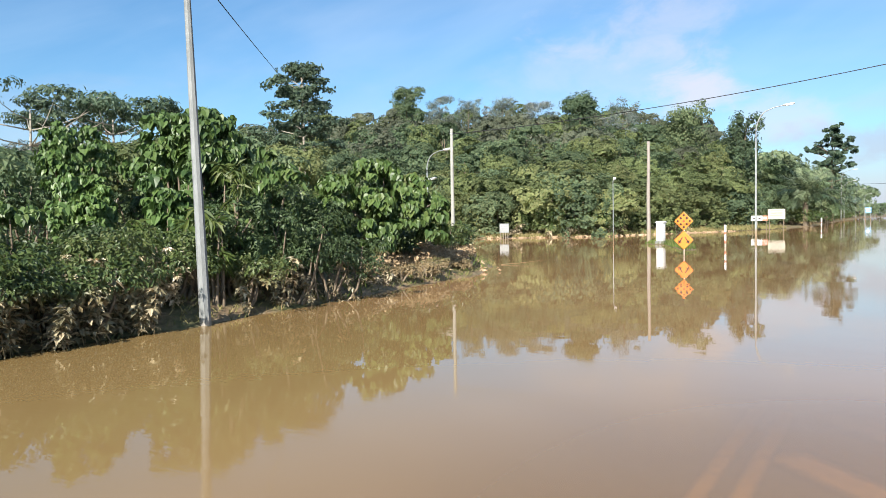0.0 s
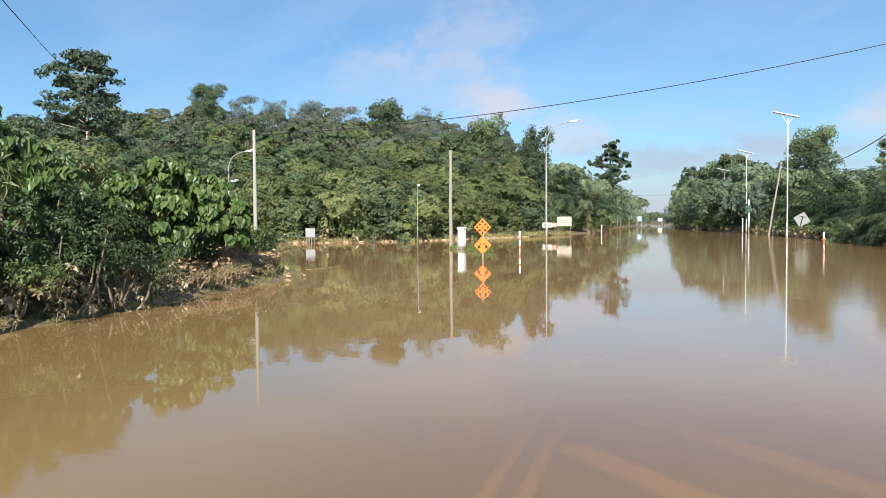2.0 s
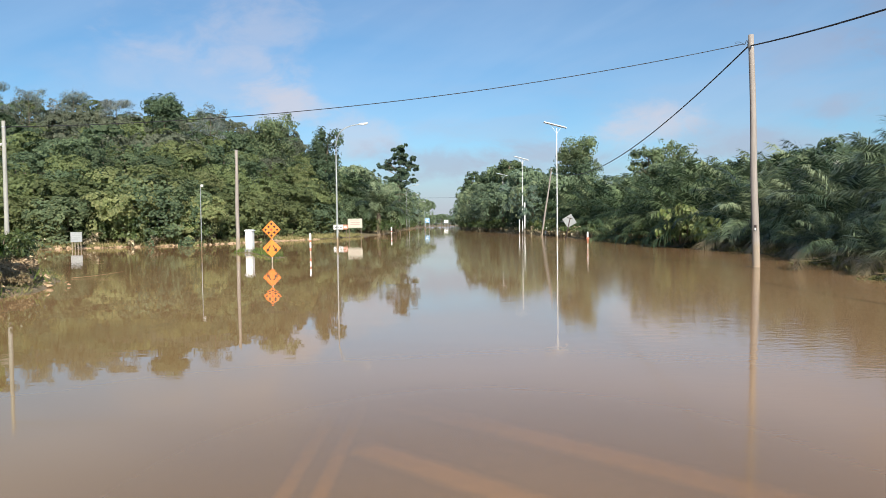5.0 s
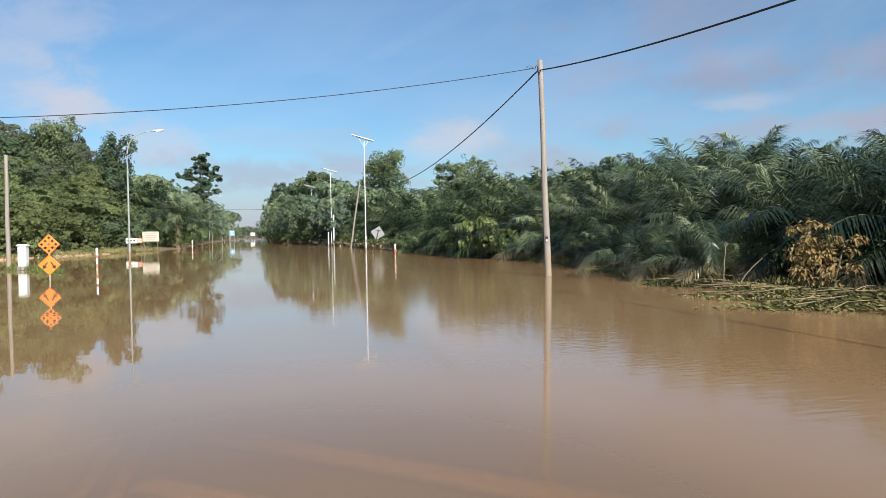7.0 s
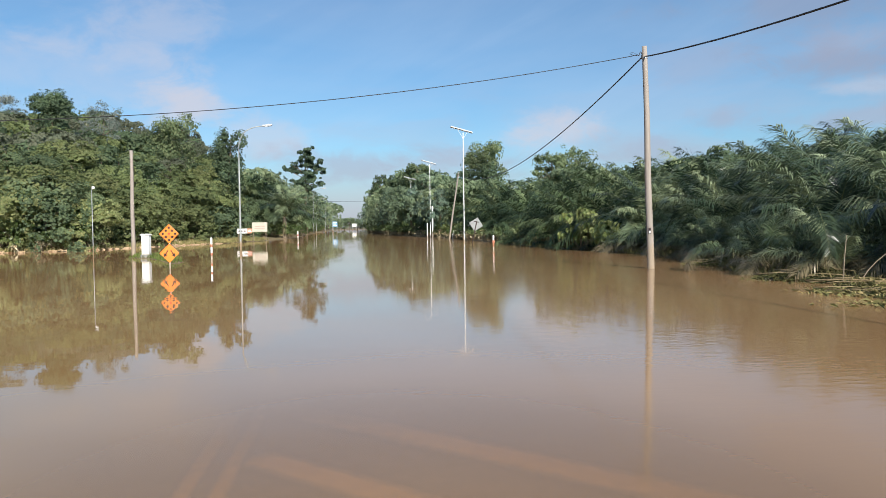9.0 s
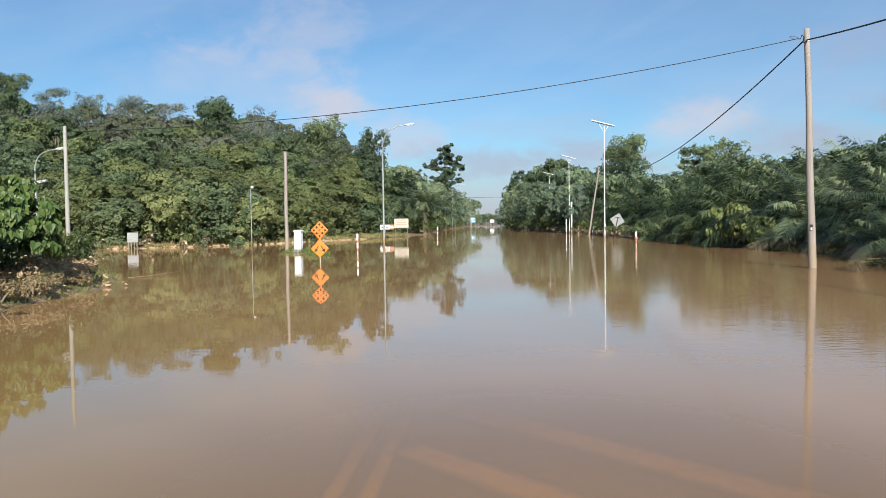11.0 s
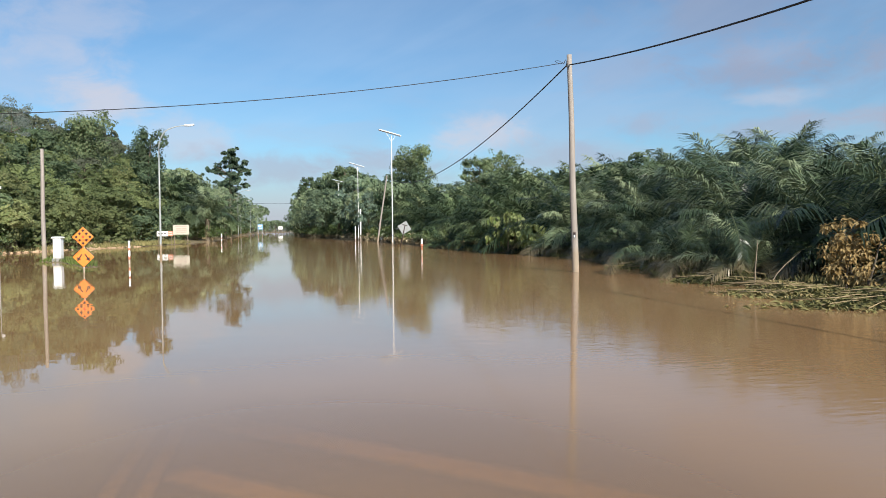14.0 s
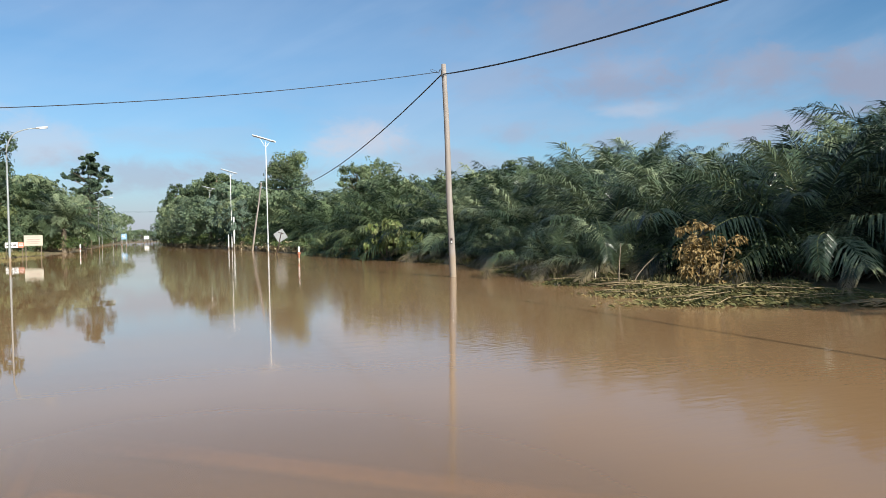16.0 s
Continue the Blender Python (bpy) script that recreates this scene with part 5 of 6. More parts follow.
# small big-leaved trees near the end of the bank
def umbrella_sapling(x, y, seed, height, radius, label):
    """Forked single stem under a domed crown of drooping heart-shaped leaves, open beneath."""
    r = np.random.default_rng(seed)
    e = thing("broadleaf_sapling", (x, y, float(ground_z(x, y))), label, "sapling")
    fork = np.array([0.05, 0.0, height * 0.32])
    part("stem", Geo().tube(arc([(0, 0, -0.3), (-0.04, 0.03, height * 0.17), fork], 6), np.linspace(0.085, 0.06, 6), 8), M_BARK, e, smooth=True)
    lobes = []
    for i in range(22):
        th, rr = i * 2.4 + r.uniform(-0.3, 0.3), radius * math.sqrt((i + 0.5) / 22)
        z = height * 0.93 - 0.40 * height * (rr / radius) ** 2 + r.uniform(-0.16, 0.12)
        t = np.array([math.cos(th) * rr, math.sin(th) * rr, z])
        if i % 3 == 0:
            part("branch", Geo().tube(arc([fork, (fork + t) / 2 + [0, 0, -0.05 * height], t], 7), np.linspace(0.045, 0.010, 7), 6), M_BARK, e, smooth=True)
        lobes.append((*t, radius * r.uniform(0.20, 0.30), radius * r.uniform(0.20, 0.30), height * r.uniform(0.05, 0.10)))
        if rr > 0.6 * radius:
            lobes.append((t[0], t[1], z - 0.17 * height, radius * 0.26, radius * 0.26, height * 0.12))
            if t[0] > 0:
                lobes.append((t[0], t[1], z - 0.34 * height, radius * 0.26, radius * 0.26, height * 0.12))
    gl = Geo()
    gl.leaves(*foliage(r, lobes, 270, 26, 0.175, 0.95, 0.42, True, 0.8, flat=0.7, drape=True))
    part("foliage", gl, L_BIG, e, kind="stuff")


umbrella_sapling(-12.7, 16.3, 620, 3.0, 1.78, "small tree with drooping broad leaves over a bare forked stem")
shrub(*polar(-44.8, 16.4), 621, 2.95, 0.8, L_BIG, 0.42, "sapling with long hanging leaf blades", clumps=13, per=10, slim=0.27, drape=True, stems=5, name="broadleaf_sapling", category="sapling", low=0.55)
shrub(*polar(-46.9, 15.4), 622, 2.75, 1.3, L_BIG, 0.19, "broad-leaved sapling with hanging leaves", clumps=45, per=26, heart=True, slim=0.6, hang=0.8, stems=5, name="broadleaf_sapling", category="sapling", low=0.3)
for x, y, h, w, s in ((-12.4, 15.0, 0.6, 1.3, 624), (-14.2, 18.0, 1.1, 2.0, 626), (-13.2, 18.9, 0.8, 1.5, 627), (-12.3, 12.4, 1.3, 1.7, 628), (-13.6, 14.2, 1.6, 2.2, 629), (-13.6, 20.6, 1.3, 1.9, 630), (-14.6, 22.6, 1.1, 2.2, 631), (-15.8, 20.0, 1.9, 2.4, 632), (-16.5, 17.5, 2.3, 2.6, 633), (-15.2, 15.4, 2.2, 2.3, 634), (-17.6, 23.5, 1.4, 2.6, 635), (-20, 21, 2.4, 3.2, 636), (-21.5, 25, 1.8, 3.2, 637)):
    shrub(x, y, s, h, w, L_SHRUB, 0.16, "low green shrub at the end of the bank", clumps=80, per=18, slim=0.55, stems=6)
for x, y, h, w, s in ((-10.5, 13.2, 0.42, 0.9, 657), (-10.6, 14.3, 0.36, 1.0, 658), (-10.75, 15.4, 0.4, 1.0, 659), (-10.85, 16.6, 0.34, 0.9, 660), (-11.2, 18.0, 0.36, 0.9, 661)):
    shrub(x, y, s, h, w, L_SHRUB, 0.085, "low silted weeds at the edge of the bank", clumps=36, per=20, slim=0.5, stems=5, muddy=8, low=0.3)
# taller growth behind the bank
for az, d, h, w, s, m in ((-66, 22, 3.3, 3.6, 650, L_HILL2), (-62, 24, 3.4, 3.6, 651, L_HILL2), (-57, 24, 3.9, 3.6, 652, L_HILL), (-47.5, 27, 4.6, 3.8, 653, L_HILL2), (-44, 31, 4.6, 4.2, 654, L_HILL), (-52, 27, 4.4, 3.8, 655, L_HILL2), (-40.5, 33, 4.0, 4.0, 656, L_HILL2)):
    tree("tree", s, h, w, "small leafy tree behind the bank", m, leaf=0.20, slim=0.7, clumps=110, per=30, at=(*polar(az, d), 0.2))
# right bank shrubs between and before the palms
for x, y, h, w, s, lab in ((13.9, 42.3, 2.4, 2.4, 660, "pale-leaved bush among the palms"), (14.2, 40.2, 1.8, 1.9, 661, "pale-leaved bush among the palms")):
    shrub(x, y, s, h, w, L_PALE, 0.27, lab, clumps=50, per=14, heart=True, slim=0.8, hang=0.7)
for k, y in enumerate(np.geomspace(46, 230, 40)):
    xs = np.interp(y, [43, 50, 58, 75, 96, 115, 150, 200], [14.6, 13.4, 13.1, 12.8, 12.0, 9.4, 6.3, 5.5])
    shrub(xs + 0.6 + r.uniform(0, 1.2), y, 670 + k, r.uniform(1.0, 2.0) * (1 + max(0, y - 90) * 0.006), 2.4 + y * 0.016, L_SHRUB, 0.24 + y * 0.0008, "waterside bush with silted lower leaves", clumps=60, per=12, muddy=26)
# fill behind the palms, the shade there put into its leaf colour
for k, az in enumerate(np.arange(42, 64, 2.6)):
    shrub(*polar(az, 22.5 + 2.5 * (k % 2)), 740 + k, r.uniform(1.0, 1.4), 3.0, L_SHADED, 0.15, "dark undergrowth behind the palms", clumps=90, per=18, stems=6, low=0.1)
shrub(12.75, 13.85, 700, 1.95, 1.3, L_DRY, 0.14, "dead bush with hanging brown leaves", clumps=66, per=28, slim=0.45, hang=0.8, stems=6, name="dead_bush", category="bush")

for k, y in enumerate(np.geomspace(114, 260, 16)):
    xs = np.interp(y, [113, 150, 199, 320], [-12, -11.0, -11.6, -11.4])
    shrub(xs - 1.4, y, 780 + k, r.uniform(1.6, 2.6), 4.0, L_SHRUB, 0.36, "bush at the edge of the flooded road", clumps=60, per=12)
shrub(*polar(-5.2, 109.2), 798, 2.2, 4.5, L_SHRUB, 0.32, "bush at the foot of a tall palm", clumps=70, per=12)
shrub(*polar(-6.2, 110), 799, 2.4, 4.0, L_SHRUB, 0.32, "bush at the foot of a tall palm", clumps=70, per=12)
# foot of the hill: bushes and silted growth at the water
for k, az in enumerate(np.arange(-31, -5.5, 0.82)):
    d = np.interp(az, SHORE_A, SHORE_D) + 1.2
    x, y = polar(az + r.uniform(-0.25, 0.25), d)
    shrub(x, y, 720 + k, r.uniform(1.3, 2.6), 2.8, L_SHRUB if k % 3 else L_HILL, 0.30, "bush at the wooded foot of the hill", clumps=60, per=11, muddy=5)


def scatter_blades(pts, r, length, lean=0.6, width=0.012):
    n = len(pts)
    th = r.uniform(0, 2 * math.pi, n)
    d = unit(np.stack([np.cos(th) * lean, np.sin(th) * lean, np.ones(n)], 1))
    L = length * r.uniform(0.5, 1.3, n)
    return pts, d, unit(np.stack([np.cos(th), np.sin(th), 0.6 * np.ones(n)], 1)), L, np.full(n, width) * r.uniform(0.7, 1.5, n), False, 0.1, 0.35


def strip(poly_pts, n, r, back=(0.0, 1.5)):
    """Random points along a line of plan points, set back to its left by some metres, on the ground."""
    p = np.asarray(poly_pts, float)
    seg = np.linalg.norm(np.diff(p, axis=0), axis=1)
    s = np.r_[0, np.cumsum(seg)]
    t = r.uniform(0, s[-1], n)
    x, y = np.interp(t, s, p[:, 0]), np.interp(t, s, p[:, 1])
    i = np.clip(np.searchsorted(s, t) - 1, 0, len(seg) - 1)
    d = np.diff(p, axis=0)[i] / seg[i][:, None]
    o = r.uniform(*back, n)
    x, y = x - d[:, 1] * o, y + d[:, 0] * o
    return np.stack([x, y, ground_z(x, y)], 1)


r = np.random.default_rng(44)
g = Geo()
g.leaves(*scatter_blades(strip(NEAR_BANK[1:9], 2400, r, (-0.08, 1.0)), r, 0.13, 1.6, 0.010))
whole("bank_grass", g, L_FLAT, "flattened silty grass along the bank", "grass", kind="stuff")
g = Geo()
g.leaves(*scatter_blades(strip(NEAR_BANK[3:9], 1000, r, (0.0, 1.2)), r, 0.10, 1.5, 0.012))
g.leaves(*scatter_blades(strip(NEAR_BANK[3:9], 18, r, (-0.1, 0.4)), r, 0.40, 1.2, 0.012))
whole("bank_grass", g, L_GRASS, "short green grass at the end of the bank", "grass", kind="stuff")
g = Geo()
q = r.uniform(0, 1, (9000, 2)) * [6, 12.0] + [-14, 34]
q = q[inside_by(ISLAND, q[:, 0], q[:, 1]) > 0.0]
g.leaves(*scatter_blades(np.c_[q, ground_z(q[:, 0], q[:, 1])], r, 0.20, 0.8, 0.02))
whole("island_grass", g, L_GRASS, "green grass on a small island in the flood", "grass", kind="stuff")
g = Geo()
g.leaves(*scatter_blades(strip(FAR_LAND[2:9], 9000, r, (0.0, 2.2)), r, 0.34, 0.8, 0.03))
whole("shore_grass", g, L_FLAT, "silted grass along the far shore", "grass", kind="stuff")
g = Geo()
g.leaves(*scatter_blades(strip(RIGHT_LAND[3:13], 6000, r, (-1.6, 0.0)), r, 0.26, 1.3, 0.012))
whole("bank_grass", g, L_FLAT, "bent grass along the palm bank", "grass", kind="stuff")


def clods(pts, r, size):
    """Lumps of mud and silted rubbish, each an uneven many-sided stone shape."""
    g = Geo()
    bm = bmesh.new()
    bmesh.ops.create_icosphere(bm, subdivisions=1, radius=1.0)
    bm.verts.index_update()
    v0 = np.array([v.co[:] for v in bm.verts])
    f0 = [[v.index for v in f.verts] for f in bm.faces]
    bm.free()
    for p in pts:
        s = size * r.uniform(0.35, 1.2)
        g.put(p + v0 * (1 + 0.25 * r.normal(size=(len(v0), 1))) * s * np.array([1.2, 1.0, 0.55]), f0)
    return g


M_CLOD = solid("dried_silt_clods", (0.33, 0.215, 0.125), (0.58, 0.42, 0.27), 0.9, scale=3, bump=0.5)
g = clods(strip([(-10.5, 16.8), (-10.9, 19.0), (-12.6, 22.8), (-14.5, 25.2)], 650, r, (0.1, 1.9)), r, 0.075)
whole("mud_clods", g, M_CLOD, "tan clods of silt at the end of the bank", "mud", kind="stuff")
hx, hy = polar(-33.9, 22.6)
q = r.normal(size=(950, 2)) * [0.66, 0.52]
g = clods(np.c_[q[:, 0] + hx, q[:, 1] + hy, 0.05 + 0.68 * np.exp(-(q[:, 0] / 0.85) ** 2 - (q[:, 1] / 0.75) ** 2)], r, 0.068)
whole("silt_heap", g, M_CLOD, "heap of tan silt clods and rubbish on the bank", "mud heap", kind="stuff")
g = Geo()
p = np.concatenate([strip([(-10.1, 13.5), (-10.9, 19.0)], 900, r, (0.6, 2.0)), strip([(-10.7, 18.6), (-12.6, 22.8), (-14.5, 25.2)], 3200, r, (0.5, 1.9)),
                    np.c_[q[:, 0] + hx, q[:, 1] + hy, 0.02 + 0.68 * np.exp(-(q[:, 0] / 0.85) ** 2 - (q[:, 1] / 0.75) ** 2)]]) + [0, 0, 0.06]
n = len(p)
g.leaves(p + np.c_[np.zeros((n, 2)), r.uniform(0, 0.22, n)], unit(r.normal(size=(n, 3)) * [1, 1, 0.5]), unit(r.normal(size=(n, 3)) + [0, 0, 0.8]), 0.14 * r.uniform(0.5, 1.4, n), 0.07 * r.uniform(0.5, 1.4, n))
whole("leaf_litter", g, L_LITTER, "silt-covered dead leaves heaped on the bank", "leaf litter", kind="stuff")
g = clods(strip(FAR_LAND[2:8], 1000, r, (-0.1, 2.2)), r, 0.21)
whole("mud_clods", g, M_CLOD, "tan silt and stones along the far shore", "mud", kind="stuff")


# drifted mats of flattened stalks at the right bank
def drift_mat(x, y, lx, ly, seed, n, label, turn=0.0, rise=0.2):
    """A raft of combed stalks and leaves, thickest along its middle."""
    r = np.random.default_rng(seed)
    e = thing("drift_mat", (x, y, 0.0), label, "debris", turn=turn)

    def swell(px, py):
        return rise * np.exp(-(px / (0.42 * lx)) ** 4 - (py / (0.36 * ly)) ** 2) * (0.75 + 0.35 * np.sin(px * 2.3 + seed) * np.cos(py * 3.1))
    g = Geo()
    for k in range(18):
        c = np.array([r.uniform(-0.42, 0.42) * lx, r.uniform(-0.36, 0.36) * ly, 0.0])
        c[2] = swell(c[0], c[1]) + r.uniform(0.0, 0.06)
        a = r.normal(0.0, 0.3)
        d = np.array([math.cos(a), math.sin(a), r.uniform(-0.03, 0.06)]) * r.uniform(0.3, 0.9)
        g.tube(arc([c - d, c + [0, 0, 0.04], c + d], 5), np.linspace(0.012, 0.005, 5), 4)
    part("stalk", g, M_STALK, e, smooth=True, kind="stuff")
    gl = Geo()
    px, py = r.normal(0, 0.24, n) * lx, r.normal(0, 0.22, n) * ly
    p = np.stack([px, py, swell(px, py) * r.uniform(0.5, 1.1, n) + r.uniform(0.0, 0.05, n)], 1)
    th = r.normal(-0.5, 0.8, n)
    d = unit(np.stack([np.cos(th), np.sin(th), r.uniform(-0.35, 0.2, n)], 1))
    gl.leaves(p, d, unit(r.normal(size=(n, 3)) * 0.45 + [0, -0.3, 1]), 0.19 * r.uniform(0.4, 1.4, n), 0.055 * r.uniform(0.6, 1.6, n), False, 0.2, 0.3)
    part("weed", gl, L_FLAT, e, kind="stuff")
    return e


drift_mat(12.3, 11.35, 4.6, 1.5, 801, 6500, "raft of flattened stalks and weeds drifted against the bank", -20, 0.30)
drift_mat(11.6, 14.3, 2.4, 2.2, 802, 4200, "heap of drifted weeds below the palms", -35, 0.34)
drift_mat(13.3, 12.9, 3.4, 1.8, 803, 4200, "heap of drifted weeds below the palms", -20, 0.30)
drift_mat(12.2, 18.2, 2.2, 2.0, 804, 2200, "heap of drifted weeds below the palms", -50, 0.30)
drift_mat(14.0, 25.5, 2.2, 2.4, 805, 1600, "heap of drifted weeds below the palms", 0, 0.25)
drift_mat(13.4, 9.6, 0.9, 0.35, 806, 160, "small clump of weed adrift off the raft", -20, 0.06)
# bare stick leaning out of the water
g = Geo().tube(arc([(11.0, 15.0, -0.3), (11.2, 15.25, 0.5), (11.45, 15.5, 1.25)], 7), np.linspace(0.02, 0.008, 7), 6)
g.tube(arc([(11.1, 14.95, -0.3), (11.7, 15.1, 0.45), (12.5, 15.3, 0.95)], 7), np.linspace(0.018, 0.007, 7), 6)
whole("dead_branch", g, M_BARK, "bare forked branch sticking out of the flood water", "branch", smooth=True)
g = Geo().tube(arc([(-11.9, 22.4, 0.02), (-11.4, 22.9, 0.05), (-10.8, 23.6, 0.13)], 6), np.linspace(0.012, 0.005, 6), 6)
whole("dead_branch", g, M_STALK, "pale bamboo stalk lying in the shallow water", "branch", smooth=True)


# ---------------------------------------------------------------- poles, lamps, signs
def ring_band(z, rad, h=0.05):
    return Geo().tube([(0, 0, z - h / 2), (0, 0, z + h / 2)], rad, 14)


def concrete_pole(x, y, height, r0, r1, label, sides=8, lean=(0, 0), mat=M_CONCRETE):
    e = thing("utility_pole", (x, y, -0.6), label, "utility pole")
    zz = np.linspace(0, height + 0.6, 9)
    g = Geo().tube([(lean[0] * z / height, lean[1] * z / height, z) for z in zz], np.linspace(r0, r1, 9), sides)
    part("shaft", g, mat, e)
    return e


left_pole = concrete_pole(-9.30, 7.40, 6.05, 0.094, 0.046, "grey tapering concrete utility pole standing in the flood", lean=(-0.24, 0.0))
part("band", Geo().tube([(-0.24, 0, 6.02), (-0.24, 0, 6.08)], 0.055, 14), M_GALV, left_pole, "steel strap")
g = Geo().tube(arc([(-0.23, -0.02, 6.1), (-0.12, -0.14, 6.0), (-0.08, -0.05, 5.86), (-0.14, -0.09, 5.98)], 14), 0.011, 6)
part("cable_loop", g, M_CABLE, left_pole, "black loop of spare cable")
bank_pole = concrete_pole(-14.62, 23.6, 5.15, 0.084, 0.056, "pale concrete utility pole on the end of the bank", sides=10, mat=M_PALECONCRETE)
part("band", ring_band(5.55, 0.066, 0.05), M_GALV, bank_pole, "steel strap")


def wood_pole(x, y, height, r0, r1, label, lean=(0, 0)):
    e = thing("utility_pole", (x, y, -0.6), label, "utility pole")
    zz = np.linspace(0, height + 0.6, 12)
    wig = 0.012 * np.sin(zz * 1.3)
    pts = np.stack([lean[0] * zz / height + wig, lean[1] * zz / height, zz], 1)
    g = Geo().tube(pts, np.linspace(r0, r1, 12), 14)
    part("shaft", g, M_POLEWOOD, e, smooth=True)
    return e


right_pole = wood_pole(10.33, 24.06, 7.75, 0.128, 0.088, "weathered brown wooden utility pole standing in the flood", lean=(-0.16, 0.06))
part("bracket", Geo().box((-0.275, 0.05, 7.98), (0.05, 0.05, 0.16), 0.01).box((-0.25, 0.05, 7.94), (0.10, 0.04, 0.04), 0.01), M_CABLE, right_pole, "dark steel cable clamp")
hook = Geo().tube(arc([(-0.27, 0.05, 8.05), (-0.33, 0.05, 8.16), (-0.39, 0.05, 8.02), (-0.45, 0.05, 8.06)], 10), 0.012, 6)
part("hook", hook, M_CABLE, right_pole, "bent strain hook", smooth=True)
wire = Geo().tube(arc([(-0.45, 0.05, 8.06), (-0.6, 0.05, 8.12), (-0.72, 0.06, 8.10), (-0.62, 0.05, 8.04), (-0.47, 0.05, 8.02)], 16), 0.007, 5)
part("wire_tail", wire, M_CABLE, right_pole, "loose tail of wire", smooth=True)
part("band", Geo().tube([(-0.165, 0.06, 7.93), (-0.165, 0.06, 7.98)], 0.098, 14), M_GALV, right_pole, "steel strap")
g = Geo().tube([(-0.25, 0.05, 8.0), (-0.21, 0.04, 6), (-0.185, 0.02, 3.5), (-0.155, 0.0, 1.55)], 0.010, 5)
part("earth_wire", g, M_CABLE, right_pole, "thin earth wire down the side")
tag = part("tag", Geo().box((-0.085, -0.105, 1.92), (0.08, 0.02, 0.20), 0.004, Matrix.Rotation(radians(-38), 3, "Z")), M_BLACKPRINT, right_pole, "small dark metal tag")
part("label", Geo().box((-0.092, -0.117, 1.88), (0.055, 0.008, 0.09), 0.002, Matrix.Rotation(radians(-38), 3, "Z")), M_SIGNWHITE, tag, "worn white label")
wood_pole(-13.9, 47.2, 6.6, 0.135, 0.095, "brown wooden pole standing on the grass island", lean=(0.02, 0))
wood_pole(10.95, 84.0, 7.9, 0.11, 0.08, "leaning wooden utility pole at the edge of the trees", lean=(1.23, 0.2))


def cable(name, a, b, sag, radius, label, n=40):
    t = np.linspace(0, 1, n)[:, None]
    p = np.array(a) * (1 - t) + np.array(b) * t - np.array([0, 0, 1.0]) * 4 * sag * t * (1 - t)
    whole(name, Geo().tube(p, radius, 6), M_CABLE, label, "cable", smooth=True)


cable("overhead_cable", (9.88, 24.1, 7.44), (-14.62, 23.6, 4.95), 0.60, 0.013, "black overhead cable strung across the flooded road")
cable("overhead_cable", (10.12, 24.1, 7.38), (10.25, -24.0, 7.4), 1.88, 0.024, "thick twisted black overhead cable along the road")
cable("overhead_cable", (10.02, 24.1, 7.34), (12.2, 84.2, 7.7), 2.0, 0.024, "black overhead cable running along the palm bank")
cable("overhead_cable", (-9.54, 7.42, 5.75), (-41.6, 43.2, 12.4), 0.1, 0.012, "black overhead cable rising to the hill")
cable("service_wire", (-9.55, 7.40, 5.55), (-10.7, 6.75, 7.6), 0.22, 0.008, "thin black wire curving up from the concrete pole")
cable("overhead_cable", (-60, 330, 14.5), (60, 320, 14.0), 1.0, 0.06, "far overhead line crossing above the road")


def street_lamp(x, y, height, reach, toward, label, name="street_lamp"):
    """Swan-neck lamp: tapering mast, curved arm, flat lantern."""
    e = thing(name, (x, y, -0.6), label, "street lamp", "street lamps along the road", turn=toward)
    h = height + 0.6
    g = Geo().tube([(0, 0, 0), (0, 0, 1.2), (0, 0, h * 0.5), (0, 0, h * 0.78)], [0.085, 0.08, 0.065, 0.05], 10)
    part("mast", g, M_MAST, e, smooth=True)
    a = arc([(0, 0, h * 0.77), (0.03, 0, h * 0.86), (reach * 0.22, 0, h * 0.945), (reach * 0.6, 0, h * 0.985), (reach, 0, h)], 18)
    part("arm", Geo().tube(a, np.linspace(0.05, 0.03, 18), 8), M_MAST, e, smooth=True)
    t = Matrix.Rotation(radians(-8), 3, "Y")
    lan = part("lantern", Geo().box((reach + 0.32, 0, h + 0.05), (0.72, 0.26, 0.12), 0.045, t, 2), M_LANTERN, e, "pale grey lantern")
    part("bowl", Geo().box((reach + 0.36, 0, h - 0.01), (0.44, 0.20, 0.06), 0.025, t, 2), M_PANEL, lan, "clear lens")
    part("door", Geo().box((0.08, 0, 1.7), (0.02, 0.09, 0.32), 0.004), M_MAST, e)
    return e


lamp = street_lamp(-8.35, 54.0, 9.15, 1.75, 8, "grey swan-neck street lamp standing in the flood")
for x, y, h, tw in ((-7.95, 140, 9.2, 6), (-10.0, 187, 9.2, 6), (-9.9, 242, 9.2, 6), (-9.75, 308, 9.2, 6)):
    c = copy_thing(lamp, pose(x, y, -0.6, 0, 0, tw))
    tagged(c, "distant grey street lamp beside the flooded road")
street_lamp(-30.6, 46.0, 7.0, 1.5, 5, "grey street lamp on the side road before the wood")
street_lamp(-32.2, 47.0, 4.9, 1.0, 5, "grey street lamp on the side road before the wood")


def slim_lamp(x, y, height, label):
    """Thin mast with a small white head, no arm."""
    e = thing("lamp_post", (x, y, -0.6), label, "lamp post")
    part("mast", Geo().tube([(0, 0, 0), (0, 0, height * 0.5), (0, 0, height + 0.3)], [0.035, 0.03, 0.022], 8), M_MAST, e, smooth=True)
    part("head", Geo().box((0.10, 0, height + 0.5), (0.16, 0.12, 0.14), 0.03, None, 2), M_SIGNWHITE, e, "small white lamp head")
    part("neck", Geo().tube([(0, 0, height + 0.28), (0.03, 0, height + 0.42), (0.1, 0, height + 0.46)], 0.02, 6), M_GALV, e)
    return e


